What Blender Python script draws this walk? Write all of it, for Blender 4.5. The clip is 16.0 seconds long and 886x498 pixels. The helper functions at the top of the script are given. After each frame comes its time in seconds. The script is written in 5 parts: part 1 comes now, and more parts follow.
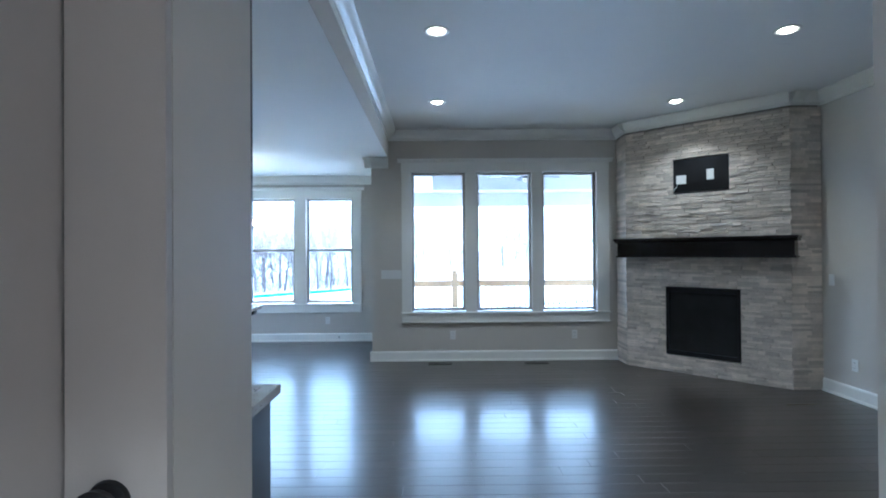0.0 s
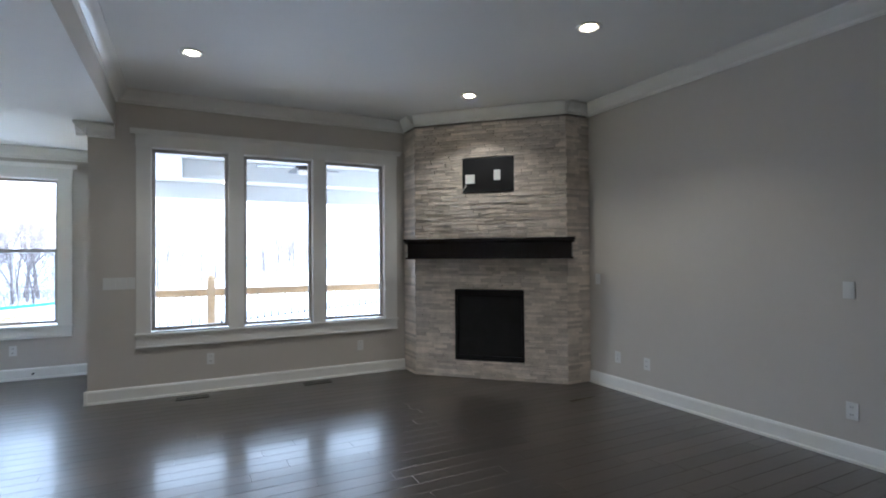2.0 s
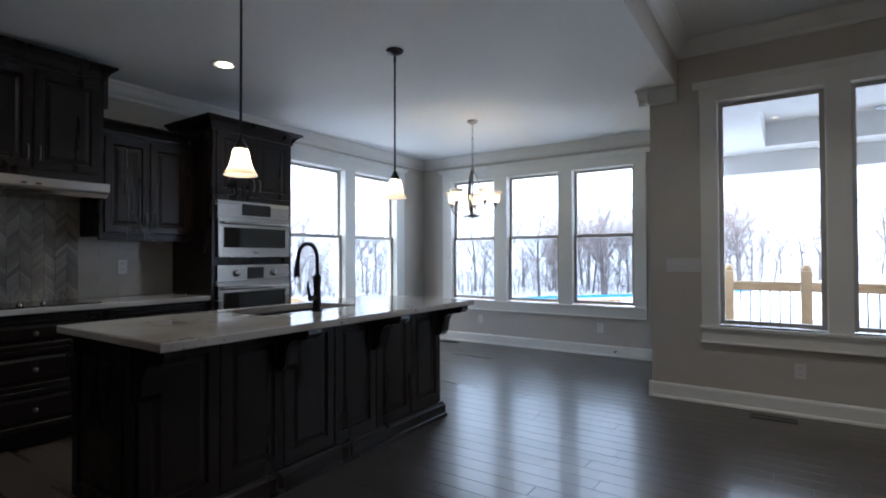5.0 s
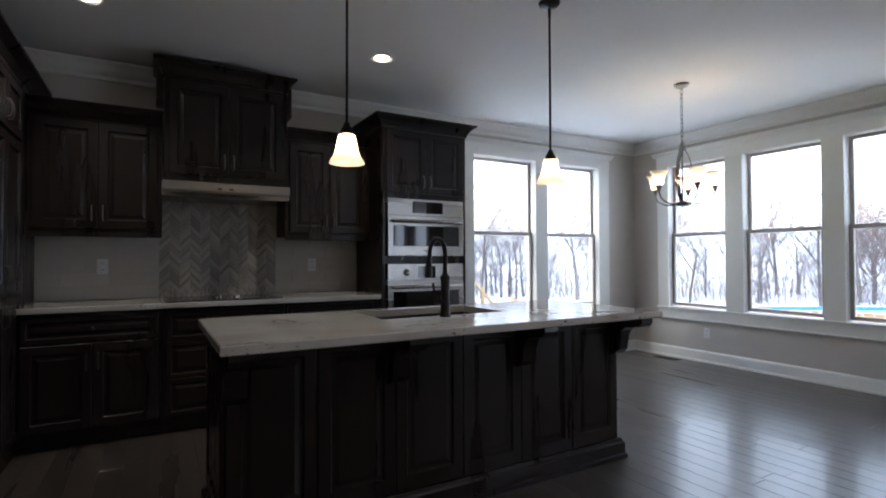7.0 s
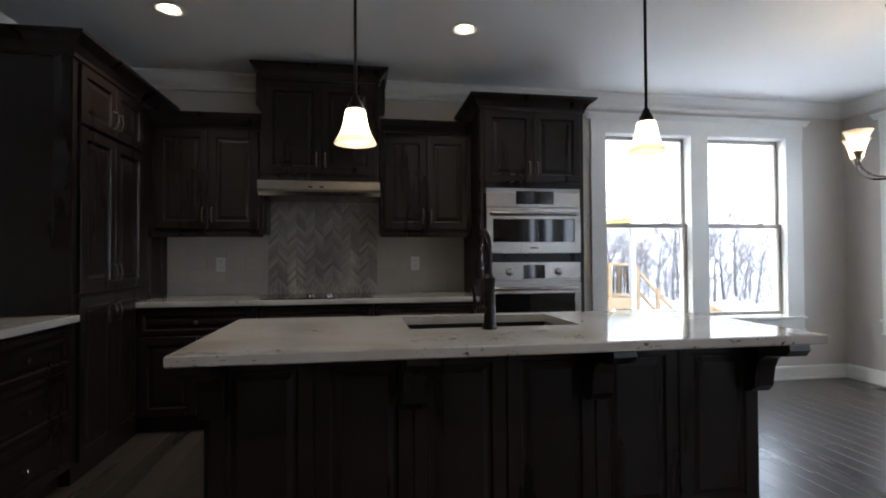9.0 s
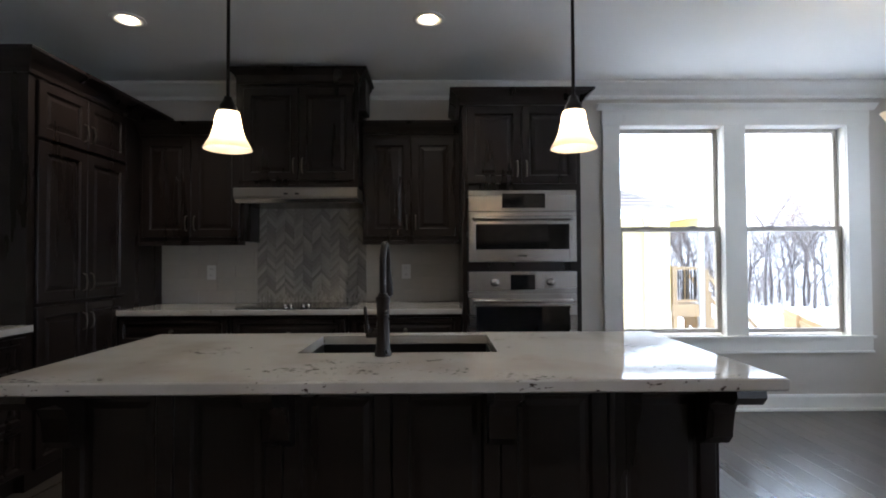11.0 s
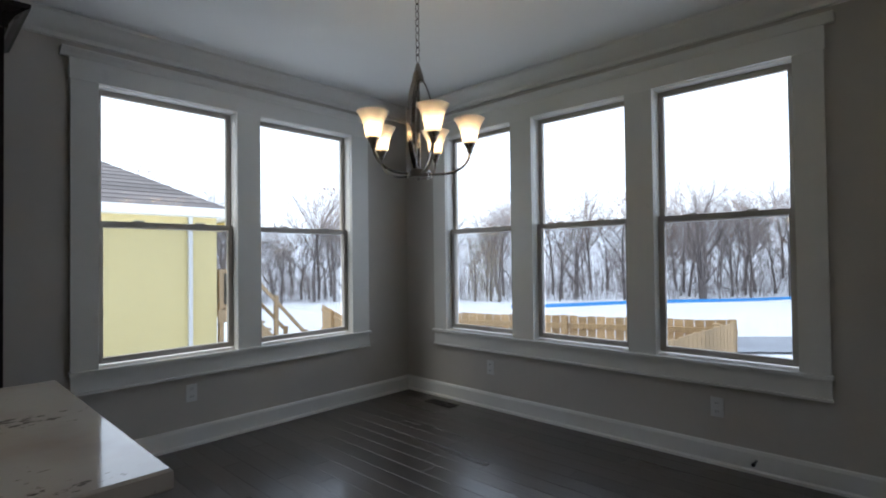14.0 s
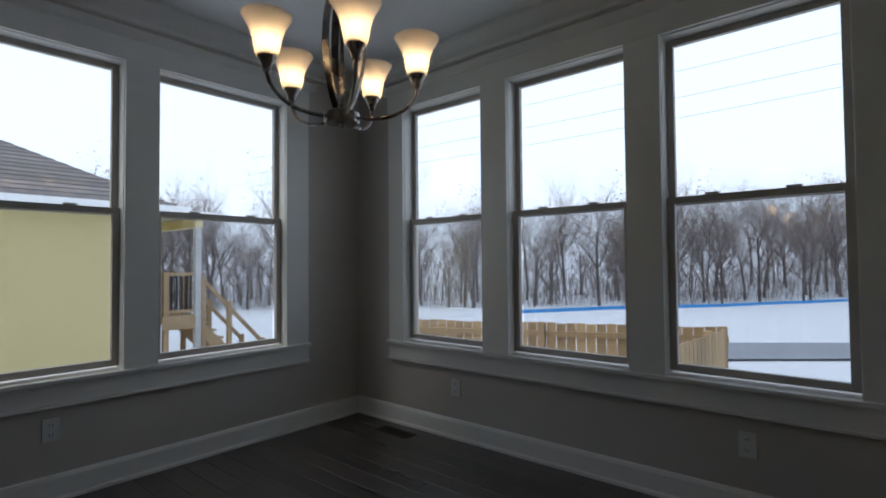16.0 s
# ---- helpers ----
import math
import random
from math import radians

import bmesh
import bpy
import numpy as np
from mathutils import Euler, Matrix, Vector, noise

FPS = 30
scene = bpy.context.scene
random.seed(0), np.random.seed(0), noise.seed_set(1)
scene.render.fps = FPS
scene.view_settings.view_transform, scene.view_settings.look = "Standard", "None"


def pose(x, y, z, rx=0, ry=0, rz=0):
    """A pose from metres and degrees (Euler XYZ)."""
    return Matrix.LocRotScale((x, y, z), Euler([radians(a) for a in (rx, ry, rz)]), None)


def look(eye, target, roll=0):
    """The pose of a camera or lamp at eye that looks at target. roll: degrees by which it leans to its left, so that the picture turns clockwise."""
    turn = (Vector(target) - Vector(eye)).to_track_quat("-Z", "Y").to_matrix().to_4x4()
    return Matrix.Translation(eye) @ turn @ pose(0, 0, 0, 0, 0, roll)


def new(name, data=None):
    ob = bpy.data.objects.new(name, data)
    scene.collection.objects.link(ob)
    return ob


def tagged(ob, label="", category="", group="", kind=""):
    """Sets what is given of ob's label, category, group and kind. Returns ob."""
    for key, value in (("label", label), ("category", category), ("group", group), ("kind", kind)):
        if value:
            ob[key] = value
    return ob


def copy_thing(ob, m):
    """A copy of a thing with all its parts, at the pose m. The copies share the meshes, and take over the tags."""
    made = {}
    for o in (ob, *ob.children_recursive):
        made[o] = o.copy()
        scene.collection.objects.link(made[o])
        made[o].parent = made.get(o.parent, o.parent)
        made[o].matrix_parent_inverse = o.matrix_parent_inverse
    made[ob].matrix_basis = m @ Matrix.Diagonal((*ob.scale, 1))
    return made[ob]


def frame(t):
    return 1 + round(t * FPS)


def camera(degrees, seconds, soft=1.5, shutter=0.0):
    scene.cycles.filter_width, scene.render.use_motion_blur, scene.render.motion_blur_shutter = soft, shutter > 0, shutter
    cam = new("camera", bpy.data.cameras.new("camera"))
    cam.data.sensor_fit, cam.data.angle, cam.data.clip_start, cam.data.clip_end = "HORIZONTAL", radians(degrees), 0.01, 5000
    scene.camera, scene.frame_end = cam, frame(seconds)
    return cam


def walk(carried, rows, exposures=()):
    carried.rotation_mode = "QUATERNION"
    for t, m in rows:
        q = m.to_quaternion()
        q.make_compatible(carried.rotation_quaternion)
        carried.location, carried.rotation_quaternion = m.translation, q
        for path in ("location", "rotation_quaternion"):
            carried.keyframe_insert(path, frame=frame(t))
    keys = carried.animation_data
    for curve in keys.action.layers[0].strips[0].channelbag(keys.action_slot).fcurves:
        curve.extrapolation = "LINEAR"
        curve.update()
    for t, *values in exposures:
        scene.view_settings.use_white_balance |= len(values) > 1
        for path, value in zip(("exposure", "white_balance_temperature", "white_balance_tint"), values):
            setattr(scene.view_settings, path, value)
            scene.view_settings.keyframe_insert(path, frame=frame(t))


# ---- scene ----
cam = camera(82.2, 16.0, soft=1.9)
PATH = [
    (0, (0.022, 0.934, 1.444), (0.039, 2.934, 1.458), -0.4),
    (0.5, (0.017, 1.218, 1.427), (0.27, 3.201, 1.448), -0.4),
    (1, (-0.025, 1.469, 1.421), (0.505, 3.398, 1.443), -0.3),
    (1.5, (-0.015, 1.649, 1.424), (0.746, 3.498, 1.446), -0.4),
    (2, (-0.018, 1.834, 1.413), (0.882, 3.619, 1.437), -0.4),
    (2.5, (0.043, 1.995, 1.407), (0.962, 3.771, 1.43), -0.4),
    (3, (0.09, 2.213, 1.364), (1.002, 3.993, 1.386), -0.4),
    (3.5, (0.105, 2.41, 1.342), (0.759, 4.301, 1.358), -0.6),
    (4, (0.17, 2.597, 1.294), (0.183, 4.597, 1.316), -0.6),
    (4.5, (0.137, 2.748, 1.25), (-0.48, 4.65, 1.275), -0.3),
    (5, (0.121, 2.936, 1.231), (-0.997, 4.593, 1.263), -0.2),
    (7.5, (0.047, 3.896, 1.204), (-1.764, 4.744, 1.242), -0.3),
    (8, (0.004, 4.069, 1.199), (-1.888, 4.716, 1.235), -0.4),
    (8.5, (-0.076, 4.292, 1.208), (-2.021, 4.759, 1.239), -0.3),
    (9, (-0.167, 4.516, 1.204), (-2.141, 4.835, 1.239), -0.3),
    (11.5, (-0.381, 5.373, 1.276), (-2.381, 5.379, 1.316), -0.3),
    (12, (-0.405, 5.477, 1.288), (-2.373, 5.828, 1.326), -0.4),
    (12.5, (-0.508, 5.556, 1.276), (-2.382, 6.253, 1.32), -0.5),
    (13, (-0.609, 5.667, 1.284), (-2.34, 6.668, 1.321), -0.5),
    (13.5, (-0.763, 5.796, 1.281), (-2.308, 7.066, 1.317), -0.5),
    (14, (-0.893, 5.931, 1.261), (-2.264, 7.387, 1.296), -0.7),
    (14.5, (-0.971, 6.113, 1.237), (-2.24, 7.658, 1.283), -0.6),
    (15, (-1.055, 6.285, 1.204), (-2.299, 7.85, 1.256), -0.7),
    (15.5, (-1.193, 6.488, 1.185), (-2.438, 8.053, 1.242), -0.5),
    (16, (-1.337, 6.601, 1.187), (-2.634, 8.122, 1.244), -0.5),
]
# seconds, stops, kelvin, tint
EXPOSURES = [(0.0, 2.75, 4450, 0), (1.0, 2.55, 4700, 2), (2.0, 2.5, 5250, 6), (3.5, 2.45, 5350, 8), (5.0, 1.7, 5400, 8), (7.5, 1.9, 5800, 10),
             (9.0, 2.05, 5900, 9), (11.5, 2.05, 5850, 9), (12.5, 1.8, 5850, 9), (13.5, 0.95, 5900, 8), (14.5, 0.3, 6000, 8), (16.0, -0.22, 5900, 8)]
walk(cam, [(t, look(eye, target, roll)) for t, eye, target, roll in PATH], EXPOSURES)

# ---- light: an overcast winter day and the lamps of the house ----
world = bpy.data.worlds.new("overcast_sky")
scene.world = world
world.use_nodes = True
wn, wl = world.node_tree.nodes, world.node_tree.links
wn.clear()
w_out = wn.new("ShaderNodeOutputWorld")
w_bg = wn.new("ShaderNodeBackground")
w_sky = wn.new("ShaderNodeTexSky")
w_sky.sky_type = "NISHITA"
w_sky.sun_disc = False
w_sky.sun_elevation, w_sky.sun_rotation = radians(32), radians(200)
w_sky.dust_density = 4.0
w_mix = wn.new("ShaderNodeMixRGB")
w_mix.inputs[0].default_value = 0.85
w_mix.inputs[2].default_value = (10.5, 11.3, 12.6, 1)
wl.new(w_sky.outputs[0], w_mix.inputs[1])
wl.new(w_mix.outputs[0], w_bg.inputs[0])
w_bg.inputs[1].default_value = 0.14
wl.new(w_bg.outputs[0], w_out.inputs[0])

sun_data = bpy.data.lights.new("sun", "SUN")
sun_data.energy, sun_data.angle, sun_data.color = 1.1, radians(25), (1.0, 0.95, 0.88)
sun = new("sun", sun_data)
sun.matrix_world = look((0, 0, 30), (9, 22, 0))

# ---- materials ----
def mat(name, color, rough=0.5, metal=0.0, noise_scale=0, amount=0.1, bump=0.0, bump_scale=0, random_amount=0.0, stretch=(1, 1, 1),
        coat=0.0, fine=0.0, spec=0.5, space="Object"):
    """A Principled material with tone variation at two scales, fine relief and a random tone for each object."""
    m = bpy.data.materials.new(name)
    m.use_nodes = True
    n, l = m.node_tree.nodes, m.node_tree.links
    b = n["Principled BSDF"]
    b.inputs["Base Color"].default_value = (*color, 1)
    b.inputs["Roughness"].default_value = rough
    b.inputs["Metallic"].default_value = metal
    b.inputs["Specular IOR Level"].default_value = spec
    b.inputs["Coat Weight"].default_value = coat
    b.inputs["Coat Roughness"].default_value = 0.08
    tc = n.new("ShaderNodeTexCoord")
    mp = n.new("ShaderNodeMapping")
    mp.inputs["Scale"].default_value = stretch
    l.new(tc.outputs[space], mp.inputs[0])
    value = None
    if noise_scale:
        big = n.new("ShaderNodeTexNoise")
        big.inputs["Scale"].default_value = noise_scale
        big.inputs["Detail"].default_value = 6
        l.new(mp.outputs[0], big.inputs[0])
        small = n.new("ShaderNodeTexNoise")
        small.inputs["Scale"].default_value = noise_scale * 9
        small.inputs["Detail"].default_value = 3
        l.new(mp.outputs[0], small.inputs[0])
        add = n.new("ShaderNodeMath")
        add.operation = "MULTIPLY_ADD"
        add.inputs[1].default_value = 0.45
        l.new(small.outputs[0], add.inputs[0])
        l.new(big.outputs[0], add.inputs[2])
        rng = n.new("ShaderNodeMapRange")
        rng.inputs[1].default_value, rng.inputs[2].default_value = 0.4, 1.05
        rng.inputs[3].default_value, rng.inputs[4].default_value = 1 - amount, 1 + amount
        l.new(add.outputs[0], rng.inputs[0])
        value = rng.outputs[0]
        rr = n.new("ShaderNodeMapRange")
        rr.inputs[1].default_value, rr.inputs[2].default_value = 0.3, 0.8
        rr.inputs[3].default_value, rr.inputs[4].default_value = max(rough * 0.85, 0.02), min(rough * 1.2, 1)
        l.new(big.outputs[0], rr.inputs[0])
        l.new(rr.outputs[0], b.inputs["Roughness"])
    if random_amount:
        oi = n.new("ShaderNodeObjectInfo")
        gi = n.new("ShaderNodeNewGeometry")
        sm = n.new("ShaderNodeMath")
        sm.operation = "ADD"
        l.new(oi.outputs["Random"], sm.inputs[0])
        l.new(gi.outputs["Random Per Island"], sm.inputs[1])
        fr = n.new("ShaderNodeMath")
        fr.operation = "FRACT"
        l.new(sm.outputs[0], fr.inputs[0])
        r2 = n.new("ShaderNodeMapRange")
        r2.inputs[3].default_value, r2.inputs[4].default_value = 1 - random_amount, 1 + random_amount
        l.new(fr.outputs[0], r2.inputs[0])
        if value is None:
            value = r2.outputs[0]
        else:
            mu = n.new("ShaderNodeMath")
            mu.operation = "MULTIPLY"
            l.new(value, mu.inputs[0])
            l.new(r2.outputs[0], mu.inputs[1])
            value = mu.outputs[0]
    if value is not None:
        vm = n.new("ShaderNodeVectorMath")
        vm.operation = "SCALE"
        vm.inputs[0].default_value = color
        l.new(value, vm.inputs[3])
        l.new(vm.outputs[0], b.inputs["Base Color"])
    if bump:
        bn = n.new("ShaderNodeTexNoise")
        bn.inputs["Scale"].default_value = bump_scale or 40
        bn.inputs["Detail"].default_value = 5
        l.new(mp.outputs[0], bn.inputs[0])
        bp = n.new("ShaderNodeBump")
        bp.inputs["Strength"].default_value = bump
        bp.inputs["Distance"].default_value = 0.01
        l.new(bn.outputs[0], bp.inputs["Height"])
        l.new(bp.outputs[0], b.inputs["Normal"])
    return m


def glow(name, color, strength):
    m = bpy.data.materials.new(name)
    m.use_nodes = True
    b = m.node_tree.nodes["Principled BSDF"]
    b.inputs["Base Color"].default_value = (*color, 1)
    b.inputs["Emission Color"].default_value = (*color, 1)
    b.inputs["Emission Strength"].default_value = strength
    return m


def glass_pane(name, tint=(1, 1, 1)):
    """Thin window glass: clear straight through, with a mirror gloss that grows at grazing angles."""
    m = bpy.data.materials.new(name)
    m.use_nodes = True
    n, l = m.node_tree.nodes, m.node_tree.links
    n.clear()
    out, mix = n.new("ShaderNodeOutputMaterial"), n.new("ShaderNodeMixShader")
    tr, gl, fr = n.new("ShaderNodeBsdfTransparent"), n.new("ShaderNodeBsdfGlossy"), n.new("ShaderNodeMath")
    lw, pw = n.new("ShaderNodeLayerWeight"), n.new("ShaderNodeMath")
    lw.inputs[0].default_value = 0.5
    pw.operation, pw.inputs[1].default_value = "POWER", 4.0
    fr.operation, fr.inputs[1].default_value, fr.inputs[2].default_value = "MULTIPLY_ADD", 0.6, 0.035
    l.new(lw.outputs["Facing"], pw.inputs[0])
    l.new(pw.outputs[0], fr.inputs[0])
    tr.inputs[0].default_value = (*tint, 1)
    gl.inputs["Roughness"].default_value = 0.0
    l.new(fr.outputs[0], mix.inputs[0])
    l.new(tr.outputs[0], mix.inputs[1])
    l.new(gl.outputs[0], mix.inputs[2])
    l.new(mix.outputs[0], out.inputs[0])
    return m


def frosted(name, color):
    """Frosted lamp glass, lit from within."""
    m = bpy.data.materials.new(name)
    m.use_nodes = True
    n, l = m.node_tree.nodes, m.node_tree.links
    n.clear()
    out, mix = n.new("ShaderNodeOutputMaterial"), n.new("ShaderNodeMixShader")
    tl, df = n.new("ShaderNodeBsdfTranslucent"), n.new("ShaderNodeBsdfPrincipled")
    tl.inputs[0].default_value = (*color, 1)
    df.inputs["Base Color"].default_value = (*color, 1)
    df.inputs["Roughness"].default_value = 0.4
    mix.inputs[0].default_value = 0.4
    l.new(tl.outputs[0], mix.inputs[1])
    l.new(df.outputs[0], mix.inputs[2])
    clear, thin = n.new("ShaderNodeBsdfTransparent"), n.new("ShaderNodeMixShader")
    thin.inputs[0].default_value = 0.13
    l.new(mix.outputs[0], thin.inputs[1])
    l.new(clear.outputs[0], thin.inputs[2])
    l.new(thin.outputs[0], out.inputs[0])
    return m


def granite(name):
    """Pale granite: creamy ground, soft warm clouds, rusty and black flecks."""
    m = mat(name, (0.62, 0.57, 0.52), 0.07, spec=0.6)
    n, l = m.node_tree.nodes, m.node_tree.links
    b = n["Principled BSDF"]
    tc = n.new("ShaderNodeTexCoord")
    cloud = n.new("ShaderNodeTexNoise")
    cloud.inputs["Scale"].default_value, cloud.inputs["Detail"].default_value = 3.2, 8
    ramp = n.new("ShaderNodeValToRGB")
    ramp.color_ramp.elements[0].position, ramp.color_ramp.elements[0].color = 0.30, (0.40, 0.36, 0.33, 1)
    ramp.color_ramp.elements[1].position, ramp.color_ramp.elements[1].color = 0.55, (0.50, 0.485, 0.46, 1)
    l.new(tc.outputs["Object"], cloud.inputs[0])
    l.new(cloud.outputs[0], ramp.inputs[0])
    fleck = n.new("ShaderNodeTexNoise")
    fleck.inputs["Scale"].default_value, fleck.inputs["Detail"].default_value = 105, 2
    grain = n.new("ShaderNodeMapping")
    grain.inputs["Scale"].default_value = (1.0, 0.4, 1.0)
    l.new(tc.outputs["Object"], grain.inputs[0])
    l.new(grain.outputs[0], fleck.inputs[0])
    patch = n.new("ShaderNodeTexNoise")
    patch.inputs["Scale"].default_value = 6
    l.new(grain.outputs[0], patch.inputs[0])
    mul = n.new("ShaderNodeMath")
    mul.operation = "MULTIPLY"
    l.new(fleck.outputs[0], mul.inputs[0])
    l.new(patch.outputs[0], mul.inputs[1])
    th = n.new("ShaderNodeMapRange")
    th.inputs[1].default_value, th.inputs[2].default_value = 0.40, 0.44
    l.new(mul.outputs[0], th.inputs[0])
    mx = n.new("ShaderNodeMixRGB")
    mx.inputs[2].default_value = (0.06, 0.045, 0.04, 1)
    l.new(th.outputs[0], mx.inputs[0])
    l.new(ramp.outputs[0], mx.inputs[1])
    l.new(mx.outputs[0], b.inputs["Base Color"])
    return m


WALL = mat("greige_wall_paint", (0.555, 0.52, 0.47), 0.62, noise_scale=1.3, amount=0.03, bump=0.06, bump_scale=220)
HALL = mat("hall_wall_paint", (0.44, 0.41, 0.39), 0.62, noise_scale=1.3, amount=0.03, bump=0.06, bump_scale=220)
CEIL = mat("white_ceiling_paint", (0.83, 0.835, 0.82), 0.75, noise_scale=0.8, amount=0.02, bump=0.08, bump_scale=160)
TRIM = mat("white_trim_paint", (0.81, 0.80, 0.76), 0.32, noise_scale=2.0, amount=0.03)
FLOOR = mat("dark_hardwood", (0.058, 0.047, 0.039), 0.31, noise_scale=2.2, amount=0.35, bump=0.12, bump_scale=18, random_amount=0.24,
            stretch=(0.25, 3.5, 1), spec=0.85, coat=0.22)
GAP = mat("floor_gap_dark", (0.02, 0.016, 0.013), 0.6, noise_scale=4, amount=0.2)
CAB = mat("espresso_stained_wood", (0.014, 0.0098, 0.0085), 0.3, noise_scale=2.5, amount=0.3, stretch=(3, 3, 0.35), spec=0.38)
MANTEL = mat("black_stained_mantel", (0.012, 0.010, 0.010), 0.22, noise_scale=5, amount=0.3, stretch=(0.6, 6, 6))
STONE = mat("pale_ledger_stone", (0.60, 0.53, 0.455), 0.85, noise_scale=7, amount=0.25, bump=0.9, bump_scale=26, random_amount=0.22)
MORTAR = mat("stone_backing", (0.28, 0.26, 0.24), 0.9, noise_scale=9, amount=0.2)
BLACK = mat("black_enamel_metal", (0.006, 0.006, 0.007), 0.35, noise_scale=8, amount=0.2)
SOOT = mat("firebox_black", (0.008, 0.008, 0.008), 0.9, noise_scale=5, amount=0.3)
GRANITE = granite("pale_granite")
STEEL = mat("brushed_stainless", (0.44, 0.42, 0.395), 0.27, 1.0, noise_scale=0.8, amount=0.03, stretch=(0.2, 0.2, 6))
NICKEL = mat("brushed_nickel", (0.33, 0.31, 0.29), 0.28, 1.0, noise_scale=12, amount=0.08)
BRONZE = mat("oil_rubbed_bronze", (0.018, 0.014, 0.013), 0.3, 0.5, noise_scale=10, amount=0.2)
KNOBMETAL = mat("aged_pewter", (0.2, 0.18, 0.16), 0.35, 1.0, noise_scale=10, amount=0.2)
DARKGLASS = mat("dark_oven_glass", (0.008, 0.008, 0.009), 0.05, spec=0.6)
HOB = mat("black_ceramic_glass", (0.01, 0.01, 0.011), 0.04, spec=0.6)
TILEW = mat("cream_wall_tile", (0.50, 0.47, 0.42), 0.22, noise_scale=3, amount=0.06, random_amount=0.05)
GROUT = mat("pale_grout", (0.42, 0.40, 0.36), 0.8, noise_scale=20, amount=0.1)
CHEV = mat("marble_chevron_tile", (0.35, 0.325, 0.29), 0.4, noise_scale=9, amount=0.3, random_amount=0.3)
PLASTIC = mat("white_plastic_plate", (0.72, 0.72, 0.70), 0.3)
SLOT = mat("slot_dark", (0.05, 0.05, 0.05), 0.5)
VINYL = mat("taupe_vinyl_frame", (0.48, 0.445, 0.40), 0.42, noise_scale=4, amount=0.05)
PANE = glass_pane("window_glass")
SCREEN = glass_pane("insect_screen_mesh", (0.80, 0.81, 0.82))
SHADE = frosted("frosted_lamp_glass", (0.92, 0.86, 0.80))
BULB = glow("warm_bulb", (1.0, 0.74, 0.42), 22)
LENS = glow("recessed_lamp_lens", (1.0, 0.80, 0.55), 5)
VENT = mat("brown_vent_metal", (0.03, 0.025, 0.02), 0.4, 0.5, noise_scale=9, amount=0.2)
SNOW = mat("snow", (0.80, 0.82, 0.86), 0.8, noise_scale=0.15, amount=0.06, bump=0.3, bump_scale=1.5)
ICE = mat("grey_wet_road", (0.30, 0.32, 0.36), 0.35, noise_scale=0.6, amount=0.15)
BLUE = mat("blue_silt_fabric", (0.05, 0.27, 0.62), 0.5, noise_scale=3, amount=0.15)
CEDAR = mat("new_pine_fence", (0.52, 0.36, 0.19), 0.7, noise_scale=3, amount=0.2, random_amount=0.22, stretch=(8, 8, 1), bump=0.15, bump_scale=30)
DECKWOOD = mat("treated_deck_wood", (0.46, 0.33, 0.19), 0.7, noise_scale=3, amount=0.25, random_amount=0.12, bump=0.15, bump_scale=30)
YELLOW = mat("pale_yellow_siding", (0.80, 0.68, 0.34), 0.6, noise_scale=0.7, amount=0.04)
ROOF = mat("grey_brown_shingle", (0.15, 0.135, 0.13), 0.9, noise_scale=6, amount=0.35, random_amount=0.2)
WHITEMETAL = mat("white_gutter_metal", (0.78, 0.79, 0.80), 0.4, noise_scale=3, amount=0.04)
BARK = mat("winter_bark", (0.14, 0.12, 0.115), 0.9, noise_scale=3, amount=0.35, random_amount=0.3)
TWIG = mat("winter_twigs", (0.23, 0.195, 0.18), 0.9, noise_scale=2, amount=0.3, random_amount=0.35)
LEAF = mat("dry_brown_leaves", (0.26, 0.16, 0.10), 0.8, noise_scale=2, amount=0.3, random_amount=0.3)
WIRE = mat("power_line", (0.2, 0.2, 0.21), 0.6)
PORCHW = mat("porch_white_paint", (0.58, 0.58, 0.57), 0.6, noise_scale=1, amount=0.03)


# ---- building helpers ----
def box(bm, x0, x1, y0, y1, z0, z1, bev=0.0):
    r = bmesh.ops.create_cube(bm, size=1.0, matrix=Matrix.LocRotScale(((x0 + x1) / 2, (y0 + y1) / 2, (z0 + z1) / 2), None,
                              (abs(x1 - x0), abs(y1 - y0), abs(z1 - z0))))
    if bev:
        edges = list({e for v in r["verts"] for e in v.link_edges})
        bmesh.ops.bevel(bm, geom=edges, offset=bev, segments=2, affect="EDGES", profile=0.7)
    return bm


def abox(x0, x1, y0, y1, z0, z1, bev=0.0):
    return box(bmesh.new(), x0, x1, y0, y1, z0, z1, bev)


def lathe(profile, seg=28, bm=None, at=(0, 0, 0)):
    """A turned shape: (radius, height) pairs round the z axis."""
    bm = bm or bmesh.new()
    rings = []
    for r, z in profile:
        rings.append([bm.verts.new((at[0] + r * math.cos(2 * math.pi * i / seg), at[1] + r * math.sin(2 * math.pi * i / seg), at[2] + z)) for i in range(seg)])
    for a, b in zip(rings, rings[1:]):
        for i in range(seg):
            bm.faces.new((a[i], a[(i + 1) % seg], b[(i + 1) % seg], b[i]))
    return bm


